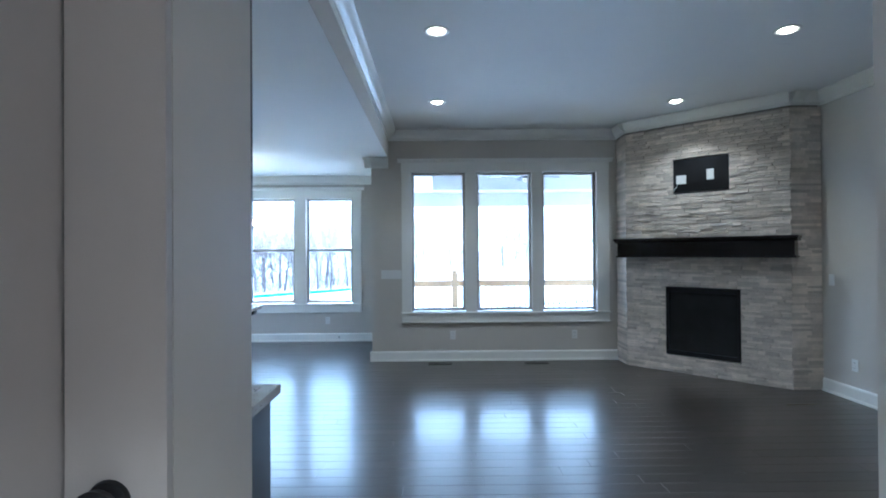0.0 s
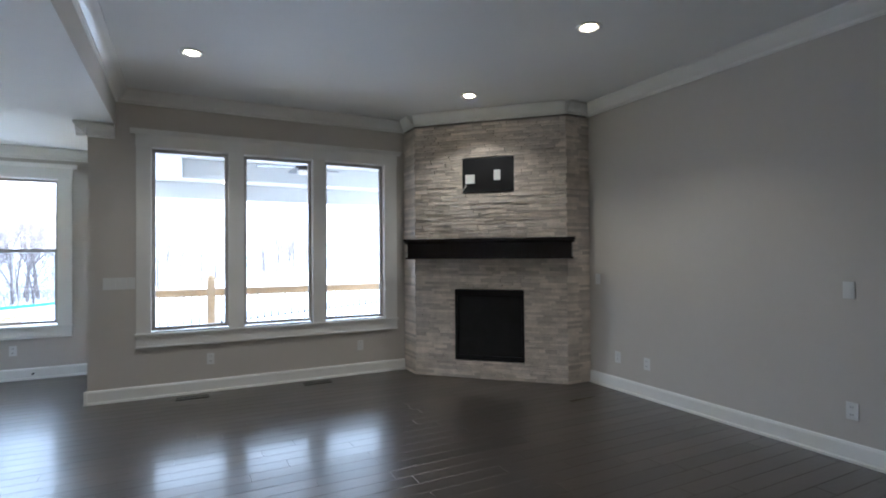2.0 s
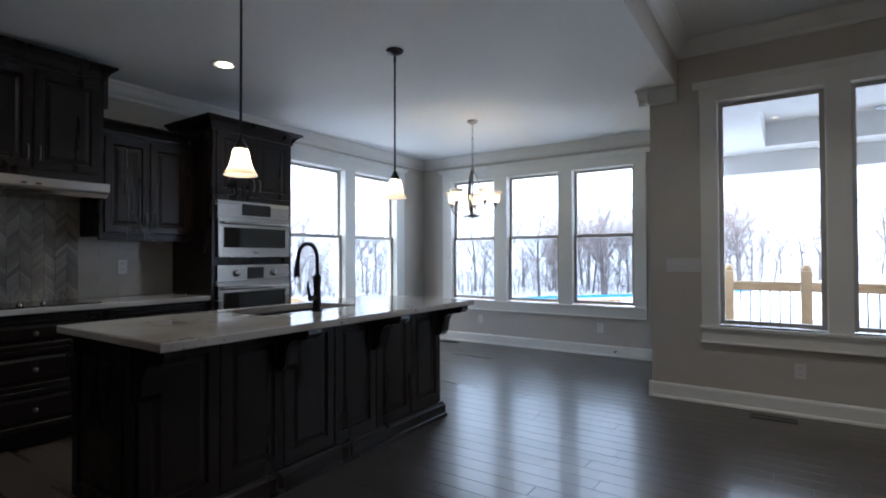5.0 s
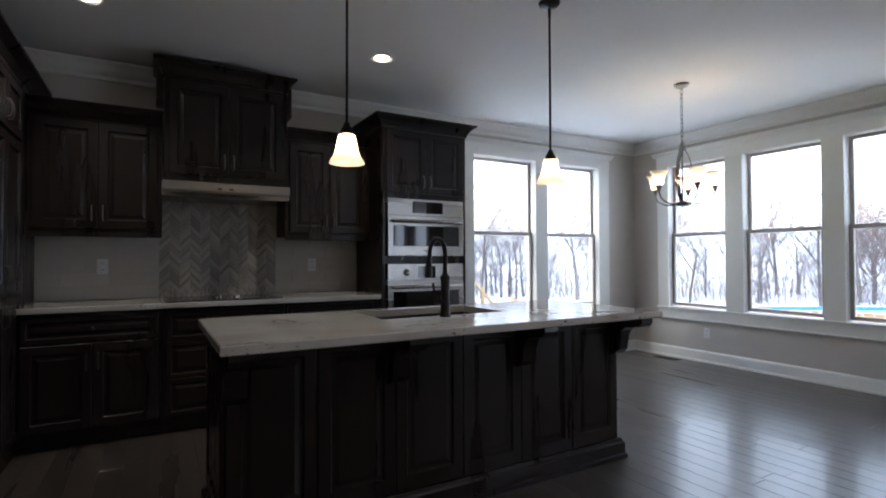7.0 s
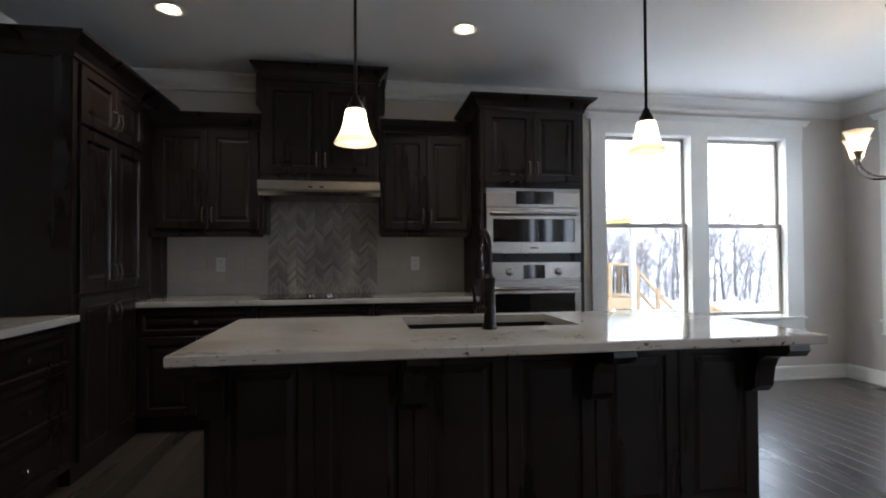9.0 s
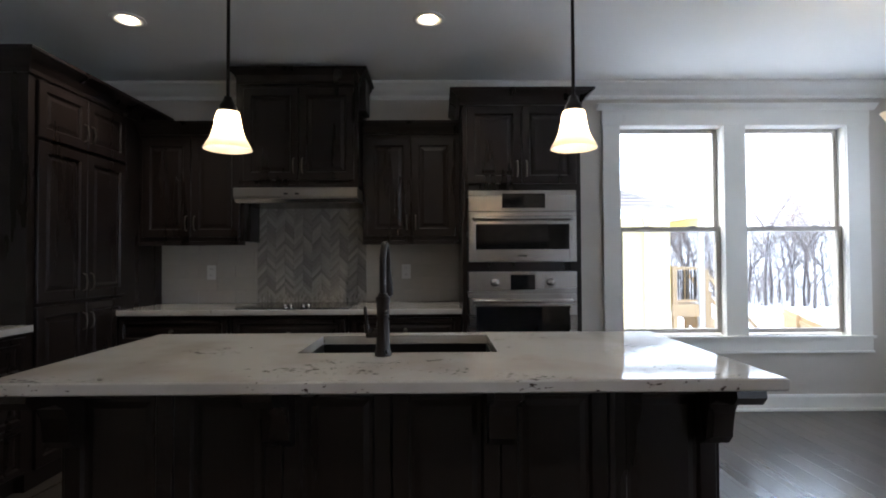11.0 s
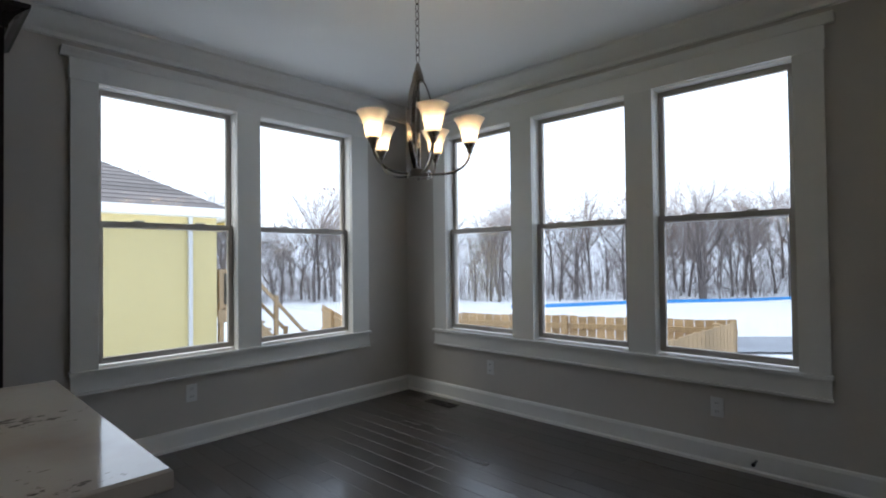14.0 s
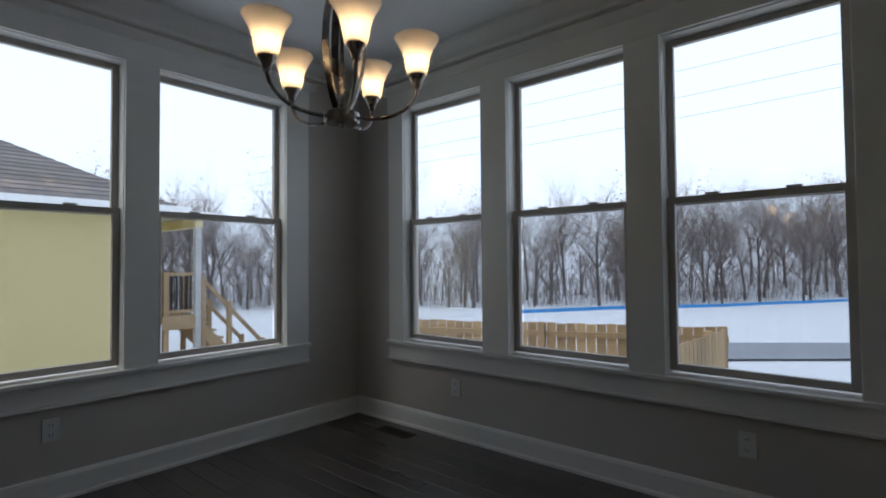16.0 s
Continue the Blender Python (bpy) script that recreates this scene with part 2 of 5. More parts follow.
def tube(points, radii, seg=10, bm=None, caps=True, squash=None):
    """A round bar along points; radii is one number or one for each point."""
    bm = bm or bmesh.new()
    pts = [Vector(p) for p in points]
    if not hasattr(radii, "__len__"):
        radii = [radii] * len(pts)
    rings, side = [], None
    for i, p in enumerate(pts):
        d = (pts[min(i + 1, len(pts) - 1)] - pts[max(i - 1, 0)]).normalized()
        if side is None:
            side = d.cross(Vector((0, 0, 1)) if abs(d.z) < 0.9 else Vector((1, 0, 0))).normalized()
        side = (side - d * side.dot(d)).normalized()
        up = d.cross(side)
        rings.append([bm.verts.new(p + radii[i] * (side * math.cos(2 * math.pi * k / seg) + up * math.sin(2 * math.pi * k / seg))) for k in range(seg)])
    for a, b in zip(rings, rings[1:]):
        for k in range(seg):
            bm.faces.new((a[k], a[(k + 1) % seg], b[(k + 1) % seg], b[k]))
    if caps:
        bm.faces.new(list(reversed(rings[0])))
        bm.faces.new(rings[-1])
    return bm


def prism(outline, axis, a0, a1, bm=None):
    """An outline of (u, v) pushed along an axis: 'x' takes (y, z), 'y' takes (x, z), 'z' takes (x, y)."""
    bm = bm or bmesh.new()
    put = {"x": lambda a, u, v: (a, u, v), "y": lambda a, u, v: (u, a, v), "z": lambda a, u, v: (u, v, a)}[axis]
    lo = [bm.verts.new(put(a0, u, v)) for u, v in outline]
    hi = [bm.verts.new(put(a1, u, v)) for u, v in outline]
    n = len(lo)
    bm.faces.new(lo)
    bm.faces.new(list(reversed(hi)))
    for i in range(n):
        bm.faces.new((lo[i], hi[i], hi[(i + 1) % n], lo[(i + 1) % n]))
    bmesh.ops.recalc_face_normals(bm, faces=bm.faces[:])
    return bm


def mesh_of(name, bm, material, smooth=False):
    me = bpy.data.meshes.new(name)
    bmesh.ops.recalc_face_normals(bm, faces=bm.faces[:])
    bm.to_mesh(me)
    bm.free()
    me.materials.append(material)
    if smooth:
        me.shade_smooth()
        me.set_sharp_from_angle(angle=radians(40))
    return me


def part(name, bm, material, parent, label="", smooth=False):
    ob = new(name, mesh_of(name, bm, material, smooth))
    ob.parent = parent
    if label:
        ob["label"] = label
    return ob


def solid(name, bm, material, label="", category="", kind="", group="", smooth=False):
    return tagged(new(name, mesh_of(name, bm, material, smooth)), label, category, group, kind)


def thing(name, m, label, category, group="", kind=""):
    ob = new(name)
    ob.empty_display_size = 0.1
    ob.matrix_world = m
    return tagged(ob, label, category, group, kind)


# ---- plan ----
XW, XE = -4.545, 3.985          # west and east walls
YS, YL, YN = 2.27, 7.716, 9.30   # south wall, window wall of the great room, north wall of the breakfast nook
XC = -0.87                      # west face of the wall between nook and porch
HK, HG = 2.705, 3.07             # ceilings of kitchen and great room
TH = 0.16


def wall_boxes(horizontal, p0, p1, a0, a1, z0, z1, holes=()):
    """A wall between p0 and p1 across its thickness, running from a0 to a1, with holes (a, b, low, high)."""
    bm = bmesh.new()

    def put(u0, u1, w0, w1):
        if u1 - u0 > 1e-4 and w1 - w0 > 1e-4:
            box(bm, *((u0, u1, p0, p1) if horizontal else (p0, p1, u0, u1)), w0, w1)
    at = a0
    for a, b, lo, hi in sorted(holes):
        put(at, a, z0, z1)
        put(a, b, z0, lo)
        put(a, b, hi, z1)
        at = b
    put(at, a1, z0, z1)
    return bm


LIV = [(-0.308, 0.35), (0.565, 1.24), (1.447, 2.108)]
NOR = [(-3.98, -3.325), (-3.06, -2.375), (-2.125, -1.425)]
WES = [(6.775, 7.57), (7.815, 8.595)]
LZ, NZ = (0.695, 2.485), (0.66, 2.315)
F = 0.045
S = {"kind": "structure"}
solid("wall_north", wall_boxes(True, YL, YL + TH, XC, XE + TH, -0.3, HG + 0.1, [(LIV[0][0] - F, LIV[-1][1] + F, LZ[0] - F, LZ[1] + F)]), WALL,
      "greige painted wall with a triple window", "wall", **S)
solid("wall_nook_north", wall_boxes(True, YN, YN + TH, XW - TH, XC + TH, -0.3, HG + 0.1, [(NOR[0][0] - F, NOR[-1][1] + F, NZ[0] - F, NZ[1] + F)]), WALL,
      "greige painted nook wall with three windows", "wall", **S)
solid("wall_nook_east", wall_boxes(False, XC, XC + TH, YL + TH, YN, -0.3, HG + 0.1), WALL, "greige painted return wall of the nook", "wall", **S)
solid("wall_west", wall_boxes(False, XW - TH, XW, YS - TH, YN, -0.3, HG + 0.1, [(WES[0][0] - F, WES[-1][1] + F, NZ[0] - F, NZ[1] + F)]), WALL,
      "greige painted kitchen wall with a double window", "wall", **S)
solid("wall_east", wall_boxes(False, XE, XE + TH, 1.88, YL, -0.3, HG + 0.1), WALL, "plain greige painted wall", "wall", **S)
solid("wall_south", wall_boxes(True, 1.88, YS, XW, XE, -0.3, HG + 0.1, [(-0.47, 1.18, -0.3, 2.6)]), WALL, "greige painted wall with a wide opening", "wall", **S)
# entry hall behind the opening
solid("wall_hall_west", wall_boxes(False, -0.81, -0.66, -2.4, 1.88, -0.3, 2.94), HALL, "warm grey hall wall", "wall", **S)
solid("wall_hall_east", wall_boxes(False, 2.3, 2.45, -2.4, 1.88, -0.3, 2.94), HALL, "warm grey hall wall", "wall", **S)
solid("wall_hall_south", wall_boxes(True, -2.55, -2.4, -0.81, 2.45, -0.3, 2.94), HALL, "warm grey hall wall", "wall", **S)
solid("ceiling_hall", abox(-0.66, 2.3, -2.4, 1.88, HK, HK + 0.1), CEIL, "flat white hall ceiling", "ceiling", **S)


def beam_x(y):
    """The great room's raised ceiling ends along a straight drop."""
    return -0.612 - 0.006 * (y - YS)


ys = [YS + (YL - YS) * i / 12 for i in range(13)]
line = [(beam_x(y), y) for y in ys]
solid("ceiling_kitchen", prism([(XW, YS), *line, (XC, YL), (XC, YN), (XW, YN)], "z", HK, HG + 0.1), CEIL, "flat white kitchen ceiling", "ceiling", **S)
bm = bmesh.new()
prism([(line[0][0], YS), (XE, YS), (XE, YL), (line[-1][0], YL), *line[-2:0:-1]], "z", HG, HG + 0.1, bm)
solid("ceiling_great_room", bm, CEIL, "raised white great room ceiling", "ceiling", **S)
solid("beam", prism([*line, *[(x + 0.004, y) for x, y in reversed(line)]], "z", HK - 0.003, HG), WALL, "painted drop between two ceiling heights", "beam", **S)

CROWN = [(0, 0), (0.105, 0), (0.105, -0.02), (0.085, -0.035), (0.075, -0.06), (0.05, -0.085), (0.022, -0.1), (0.018, -0.125), (0, -0.13)]


def crown(p, q, z, scale=1.0, bm=None):
    """A run of crown moulding from p to q; the room lies on its left hand."""
    bm = bm or bmesh.new()
    p, q = Vector((*p, 0)), Vector((*q, 0))
    d = (q - p).normalized()
    n = Vector((-d.y, d.x, 0))
    rings = [[bm.verts.new(e + n * (u * scale) + Vector((0, 0, z - 0.002 + v * scale))) for u, v in CROWN] for e in (p, q)]
    k = len(CROWN)
    for i in range(k):
        bm.faces.new((rings[0][i], rings[1][i], rings[1][(i + 1) % k], rings[0][(i + 1) % k]))
    bm.faces.new(rings[0])
    bm.faces.new(list(reversed(rings[1])))
    return bm


def crown_thing(name, runs, z, scale=1.0):
    bm = bmesh.new()
    for p, q in runs:
        crown(p, q, z, scale, bm)
    return solid(name, bm, TRIM, "white painted crown moulding", "crown moulding", smooth=True, **S)


FL, FR = (2.41, YL), (XE, 6.14)           # where the chimney breast meets the walls
A, B = (2.41, 7.375), (3.67, 6.155)            # its face
crown_thing("trim_crown_great_room", [(FL, (line[-1][0], YL)), ((XE, YS), FR), ((line[0][0], YS), (XE, YS))], HG)
crown_thing("trim_crown_chimney", [((XE, 6.15), (B[0] - 0.01, 6.15)), (B, A), (A, (A[0], YL))], HG, 0.95)
bm = bmesh.new()
for a, b in zip(line, line[1:]):
    crown((b[0] + 0.004, b[1]), (a[0] + 0.004, a[1]), HG, 1.0, bm)
solid("trim_crown_beam", bm, TRIM, "white painted crown moulding", "crown moulding", smooth=True, **S)
crown_thing("trim_crown_kitchen", [((XW, YN), (XW, YS)), ((XC, YN), (XW, YN)), ((XC, YL - 0.1), (XC, YN)), ((XW, YS), (-0.62, YS))], HK)
# the nook's moulding returns round the end of the wall
crown_thing("trim_crown_return", [((-0.645, YL), (XC - 0.09, YL))], HK)


def base_run(bm, p, q):
    """A run of baseboard from p to q; the room lies on its left hand."""
    p, q = Vector((*p, 0)), Vector((*q, 0))
    d = (q - p).normalized()
    n = Vector((-d.y, d.x, 0))
    prof = [(0, 0), (0.028, 0), (0.028, 0.016), (0.016, 0.024), (0.016, 0.112), (0.01, 0.128), (0, 0.133)]
    rings = [[bm.verts.new(e + n * u + Vector((0, 0, v))) for u, v in prof] for e in (p, q)]
    k = len(prof)
    for i in range(k):
        bm.faces.new((rings[0][i], rings[1][i], rings[1][(i + 1) % k], rings[0][(i + 1) % k]))
    bm.faces.new(rings[0])
    bm.faces.new(list(reversed(rings[1])))


bm = bmesh.new()
for p, q in (((2.41, YL), (XC - 0.028, YL)), ((XC, YL - 0.028), (XC, YN)), ((XC, YN), (XW, YN)), ((XW, YN), (XW, 6.26)), ((XE, YS), FR), ((1.18, YS), (XE, YS))):
    base_run(bm, p, q)
solid("baseboard", bm, TRIM, "white painted baseboard with a shoe moulding", "baseboard", **S)


# ---- windows ----
def window(name, m, c0, c1, panes, z0, z1, hung, label, head=0.15):
    """Cased window: x runs along the wall, y outwards, the wall's inner face is y = 0."""
    w = thing(name, m, label, "window", kind="structure")
    o0, o1 = panes[0][0] - F, panes[-1][1] + F
    lo, hi = z0 - F, z1 + F
    part("casing", abox(c0, o0 + 0.012, -0.02, -0.001, lo, hi, 0.002), TRIM, w)
    part("casing", abox(o1 - 0.012, c1, -0.02, -0.001, lo, hi, 0.002), TRIM, w)
    part("head_board", abox(c0 - 0.005, c1 + 0.005, -0.024, -0.001, hi - 0.01, hi + head * 0.72, 0.002), TRIM, w)
    cap = prism([(-0.001, hi + head * 0.72), (-0.03, hi + head * 0.72), (-0.042, hi + head * 0.82), (-0.068, hi + head * 0.95), (-0.068, hi + head), (-0.001, hi + head)],
                "x", c0 - 0.05, c1 + 0.05)
    part("head_cap", cap, TRIM, w)
    part("stool", abox(c0 - 0.01, c1 + 0.01, -0.045, 0.1, lo - 0.022, lo, 0.004), TRIM, w)
    part("apron", abox(c0, c1, -0.022, -0.001, lo - 0.125, lo - 0.022, 0.003), TRIM, w)
    part("apron_bead", abox(c0 - 0.006, c1 + 0.006, -0.034, -0.001, lo - 0.142, lo - 0.1255, 0.005), TRIM, w)
    for a, b in zip(panes, panes[1:]):
        part("mullion", abox(a[1] + F - 0.012, b[0] - F + 0.012, -0.02, TH - 0.01, lo, hi, 0.002), TRIM, w)
    for a, b in panes:
        for j0, j1 in ((a - F, a - F + 0.015), (b + F - 0.015, b + F)):
            part("jamb", abox(j0, j1, 0.0, 0.09, lo, hi), TRIM, w)
        part("jamb", abox(a - F + 0.015, b + F - 0.015, 0.0, 0.09, hi - 0.015, hi), TRIM, w)
        f = part("sash", bmesh.new(), VINYL, w, "taupe vinyl sash")
        bm = bmesh.new()

        def ring(x0, x1, w0, w1, y0, y1, t):
            box(bm, x0, x0 + t, y0, y1, w0, w1, 0.003)
            box(bm, x1 - t, x1, y0, y1, w0, w1, 0.003)
            box(bm, x0 + t, x1 - t, y0, y1, w0, w0 + t, 0.003)
            box(bm, x0 + t, x1 - t, y0, y1, w1 - t, w1, 0.003)
        e = F - 0.015
        if hung:
            mid = (z0 + z1) / 2 + 0.01
            ring(a - e, b + e, mid - 0.02, z1 + e, 0.085, 0.115, 0.034)
            ring(a - e, b + e, z0 - e, mid + 0.02, 0.05, 0.083, 0.036)
            box(bm, a + (b - a) * 0.22, a + (b - a) * 0.22 + 0.06, 0.04, 0.07, mid + 0.021, mid + 0.03, 0.002)
            box(bm, b - (b - a) * 0.22 - 0.06, b - (b - a) * 0.22, 0.04, 0.07, mid + 0.021, mid + 0.03, 0.002)
            glass = ((mid, z1, 0.1), (z0, mid, 0.066))
        else:
            ring(a - e, b + e, z0 - e, z1 + e, 0.06, 0.1, 0.034)
            glass = ((z0, z1, 0.08),)
        bm.to_mesh(f.data)
        bm.free()
        if hung:
            sc = part("insect_screen", abox(a - 0.004, b + 0.004, 0.118, 0.120, z0 - 0.02, (z0 + z1) / 2), SCREEN, w, "fine grey insect screen")
            sc.visible_shadow = False
        for g0, g1, gy in glass:
            g = part("pane", abox(a - 0.004, b + 0.004, gy - 0.002, gy + 0.002, g0 - 0.004, g1 + 0.004), PANE, w)
            g.visible_shadow = False
    return w


window("window_1", pose(0, YL, 0), -0.47, 2.30, LIV, *LZ, False, "white-cased triple fixed window with dark frames", 0.16)
window("window_2", pose(0, YN, 0), -4.165, -1.25, NOR, *NZ, True, "white-cased triple double-hung window with taupe sashes", 0.165)
window("window_3", pose(XW, 0, 0, 0, 0, 90), 6.60, 8.81, WES, *NZ, True, "white-cased double double-hung window with taupe sashes", 0.165)

# ---- fireplace ----
def fireplace():
    ang = math.atan2(B[1] - A[1], B[0] - A[0])
    width = math.hypot(B[0] - A[0], B[1] - A[1])
    core_in = 0.03
    fp = thing("fireplace", pose(A[0], A[1], 0, 0, 0, math.degrees(ang)),
               "corner fireplace clad in pale ledger stone, black firebox", "fireplace")
    nx, ny = math.sin(ang), -math.cos(ang)      # out of the face, into the room
    inv = fp.matrix_world.inverted()

    def loc(x, y):
        v = inv @ Vector((x, y, 0))
        return v.x, v.y
    # face frame: x along the face, -y into the room
    f0, f1, g0, g1 = 0.487, 1.283, 0.213, 1.013   # firebox opening
    t0, t1, u0, u1 = 0.583, 1.182, 2.132, 2.519     # media recess plate
    bm = bmesh.new()
    corner = [loc(*p) for p in ((A[0] + 0.03, YL - 0.001), (A[0] + 0.03, YL - 0.06), (XE - 0.06, 6.19), (XE - 0.001, 6.19), (XE - 0.001, YL - 0.001))]
    inner = [corner[0], (0.03, core_in), (width - 0.03, core_in), corner[3], corner[4]]
    for lo, hi in ((0.0, g0), (g1, HG - 0.002)):
        prism(inner, "z", lo, hi, bm)
    prism([corner[0], (0.03, core_in), (f0, core_in), (f0, 0.5)], "z", g0, g1, bm)
    prism([(f1, core_in), (width - 0.03, core_in), corner[3], (f1, 0.5)], "z", g0, g1, bm)
    part("core", bm, MORTAR, fp)
    box_bm = bmesh.new()
    box(box_bm, f0, f1, 0.3, 0.32, g0, g1)
    box(box_bm, f0, f1, 0.02, 0.3, g0, g0 + 0.02)
    box(box_bm, f0, f1, 0.02, 0.3, g1 - 0.02, g1)
    box(box_bm, f0, f0 + 0.02, 0.02, 0.3, g0 + 0.02, g1 - 0.02)
    box(box_bm, f1 - 0.02, f1, 0.02, 0.3, g0 + 0.02, g1 - 0.02)
    part("firebox", box_bm, SOOT, fp, "black firebox lining")
    fr = bmesh.new()
    box(fr, f0, f0 + 0.03, -0.012, 0.02, g0, g1, 0.003)
    box(fr, f1 - 0.03, f1, -0.012, 0.02, g0, g1, 0.003)
    box(fr, f0 + 0.03, f1 - 0.03, -0.012, 0.02, g0, g0 + 0.05, 0.003)
    box(fr, f0 + 0.03, f1 - 0.03, -0.012, 0.02, g1 - 0.06, g1, 0.003)
    part("firebox_frame", fr, BLACK, fp, "black enamel firebox frame")
    part("firebox_screen", abox(f0 + 0.03, f1 - 0.03, 0.012, 0.016, g0 + 0.05, g1 - 0.06), SOOT, fp, "dark matt mesh front")
    # ledger stones, row by row
    rng = random.Random(5)
    faces = []
    rows, z = [], 0.0
    while z < HG - 0.15:
        h = rng.choice((0.022, 0.027, 0.033, 0.04))
        rows.append((z, min(h, HG - 0.14 - z)))
        z += h
    holes = ((f0, f1, g0, g1), (t0, t1, u0, u1))
    for z, h in rows:
        x = 0.0
        while x < width:
            w = min(rng.uniform(0.07, 0.26), width - x)
            if width - x - w < 0.05:
                w = width - x
            pieces = [(x, x + w)]
            for a, b, c, d in holes:
                if z + h > c and z < d:
                    nxt = []
                    for p, q in pieces:
                        if q <= a or p >= b:
                            nxt.append((p, q))
                        else:
                            if p < a - 0.01:
                                nxt.append((p, a))
                            if q > b + 0.01:
                                nxt.append((b, q))
                    pieces = nxt
            for p, q in pieces:
                faces.append((p + 0.0008, q - 0.0008, z + 0.0008, z + h - 0.0008, rng.choice((0.0, 0.003, 0.006, 0.009, 0.013))))
            x += w

    def stone(bm, p, q, a, b, d):
        j = lambda s: rng.uniform(-s, s)
        back = [bm.verts.new(v) for v in ((p, core_in, a), (q, core_in, a), (q, core_in, b), (p, core_in, b))]
        c = min(0.004, (b - a) * 0.2)
        front = [bm.verts.new(v) for v in ((p + c, -d + j(0.002), a + c), (q - c, -d + j(0.003), a + c), (q - c, -d + j(0.003), b - c), (p + c, -d + j(0.003), b - c))]
        edge = [bm.verts.new(v) for v in ((p, -d + 0.006, a), (q, -d + 0.006, a), (q, -d + 0.006, b), (p, -d + 0.006, b))]
        for r0, r1 in ((back, edge), (edge, front)):
            for i in range(4):
                bm.faces.new((r0[i], r0[(i + 1) % 4], r1[(i + 1) % 4], r1[i]))
        bm.faces.new(front)
    rest = bmesh.new()
    count = 0
    for p, q, a, b, d in faces:
        if 1.0 < a < 2.8 and count < 300:
            bm = bmesh.new()
            stone(bm, p, q, a, b, d)
            part("stone", bm, STONE, fp)
            count += 1
        else:
            stone(rest, p, q, a, b, d)
    ob = part("ledger_stone", rest, STONE, fp)
    ob["kind"] = "stuff"
    # stones on the two returns
    side = bmesh.new()
    c, s = math.cos(ang), math.sin(ang)
    for z, h in rows:
        p, q = loc(*B), loc(XE, B[1])
        e = Vector((q[0] - p[0], q[1] - p[1], 0))
        n = Vector((e.y, -e.x, 0)).normalized()
        cuts = [0, rng.uniform(0.3, 0.7), 1]
        for k0, k1 in zip(cuts, cuts[1:]):
            d = rng.choice((0.0, 0.004, 0.008))
            o = Vector((p[0], p[1], 0))
            pts = [o + e * k0 - n * 0.035, o + e * k1 - n * 0.035, o + e * k1 + n * d, o + e * k0 + n * d]
            prism([(v.x, v.y) for v in pts], "z", z + 0.0008, z + h - 0.0008, side)
        p = loc(A[0], YL)
        e = Vector((0, 0, 0)) - Vector((p[0], p[1], 0))
        n = Vector((e.y, -e.x, 0)).normalized()
        d = rng.choice((0.0, 0.004, 0.008))
        o = Vector((p[0], p[1], 0))
        pts = [o - n * 0.04, o + e - n * 0.0, o + e + n * d, o + n * d]
        prism([(v.x, v.y) for v in pts], "z", z + 0.0008, z + h - 0.0008, side)
    ob = part("return_stone", side, STONE, fp)
    ob["kind"] = "stuff"
    # media plate with two white boxes
    pl = part("media_plate", abox(t0 + 0.001, t1 - 0.001, 0.0, 0.028, u0 + 0.001, u1 - 0.001), BLACK, fp, "black recessed media panel")
    part("junction_box", abox(t0 + 0.04, t0 + 0.148, -0.022, -0.001, u0 + 0.10, u0 + 0.20, 0.004), PLASTIC, pl, "white plastic cable box")
    part("junction_box", abox(t0 + 0.37, t0 + 0.445, -0.012, -0.001, u0 + 0.125, u0 + 0.245, 0.004), PLASTIC, pl, "white outlet plate")
    part("cable", tube([(t0 + 0.05, -0.012, u0 + 0.09), (t0 + 0.04, -0.02, u0 + 0.06), (t0 + 0.018, -0.02, u0 + 0.04), (t0 + 0.006, -0.004, u0 + 0.02)], 0.004, 6), PLASTIC, pl)
    return fp, width, ang


fp, fw, fang = fireplace()
mantel = thing("mantel_shelf", pose(A[0], A[1], 0, 0, 0, math.degrees(fang)), "black-stained wooden mantel shelf with stepped mouldings", "mantel")
m0, m1 = -0.045, fw + 0.075
part("shelf_board", abox(m0 - 0.02, m1 + 0.02, -0.24, -0.016, 1.568, 1.597, 0.006), MANTEL, mantel)
part("fascia", abox(m0 + 0.015, m1 - 0.015, -0.195, -0.016, 1.389, 1.541, 0.004), MANTEL, mantel)
mold = prism([(-0.016, 1.541), (-0.196, 1.541), (-0.202, 1.548), (-0.228, 1.561), (-0.228, 1.568), (-0.016, 1.568)], "x", m0 - 0.01, m1 + 0.01)
part("bed_moulding", mold, MANTEL, mantel)
part("foot_moulding", abox(m0, m1, -0.21, -0.016, 1.368, 1.389, 0.006), MANTEL, mantel)


# ---- cabinetry: x along the run, front at y = 0 towards -y, back at +y ----
def framed_panel(u0, u1, z0, z1, place, frame_w=0.055, top_w=0.07):
    """One moulded panel: a flat frame, a bevelled step down and a raised field; place(u, out, z) gives the world point."""
    bm = bmesh.new()
    steps = [(0, 0, 0.0), (0, 0, 0.015), (0.003, 0.003, 0.018), (frame_w, top_w, 0.018), (frame_w + 0.008, top_w + 0.008, 0.006), (frame_w + 0.02, top_w + 0.02, 0.006), (frame_w + 0.04, top_w + 0.04, 0.013)]
    rings = []
    for w, h, out in steps:
        rings.append([bm.verts.new(place(u, out, z)) for u, z in ((u0 + w, z0 + h), (u1 - w, z0 + h), (u1 - w, z1 - h), (u0 + w, z1 - h))])
    for r0, r1 in zip(rings, rings[1:]):
        for k in range(4):
            bm.faces.new((r0[k], r0[(k + 1) % 4], r1[(k + 1) % 4], r1[k]))
    bm.faces.new(rings[-1])
    return bm


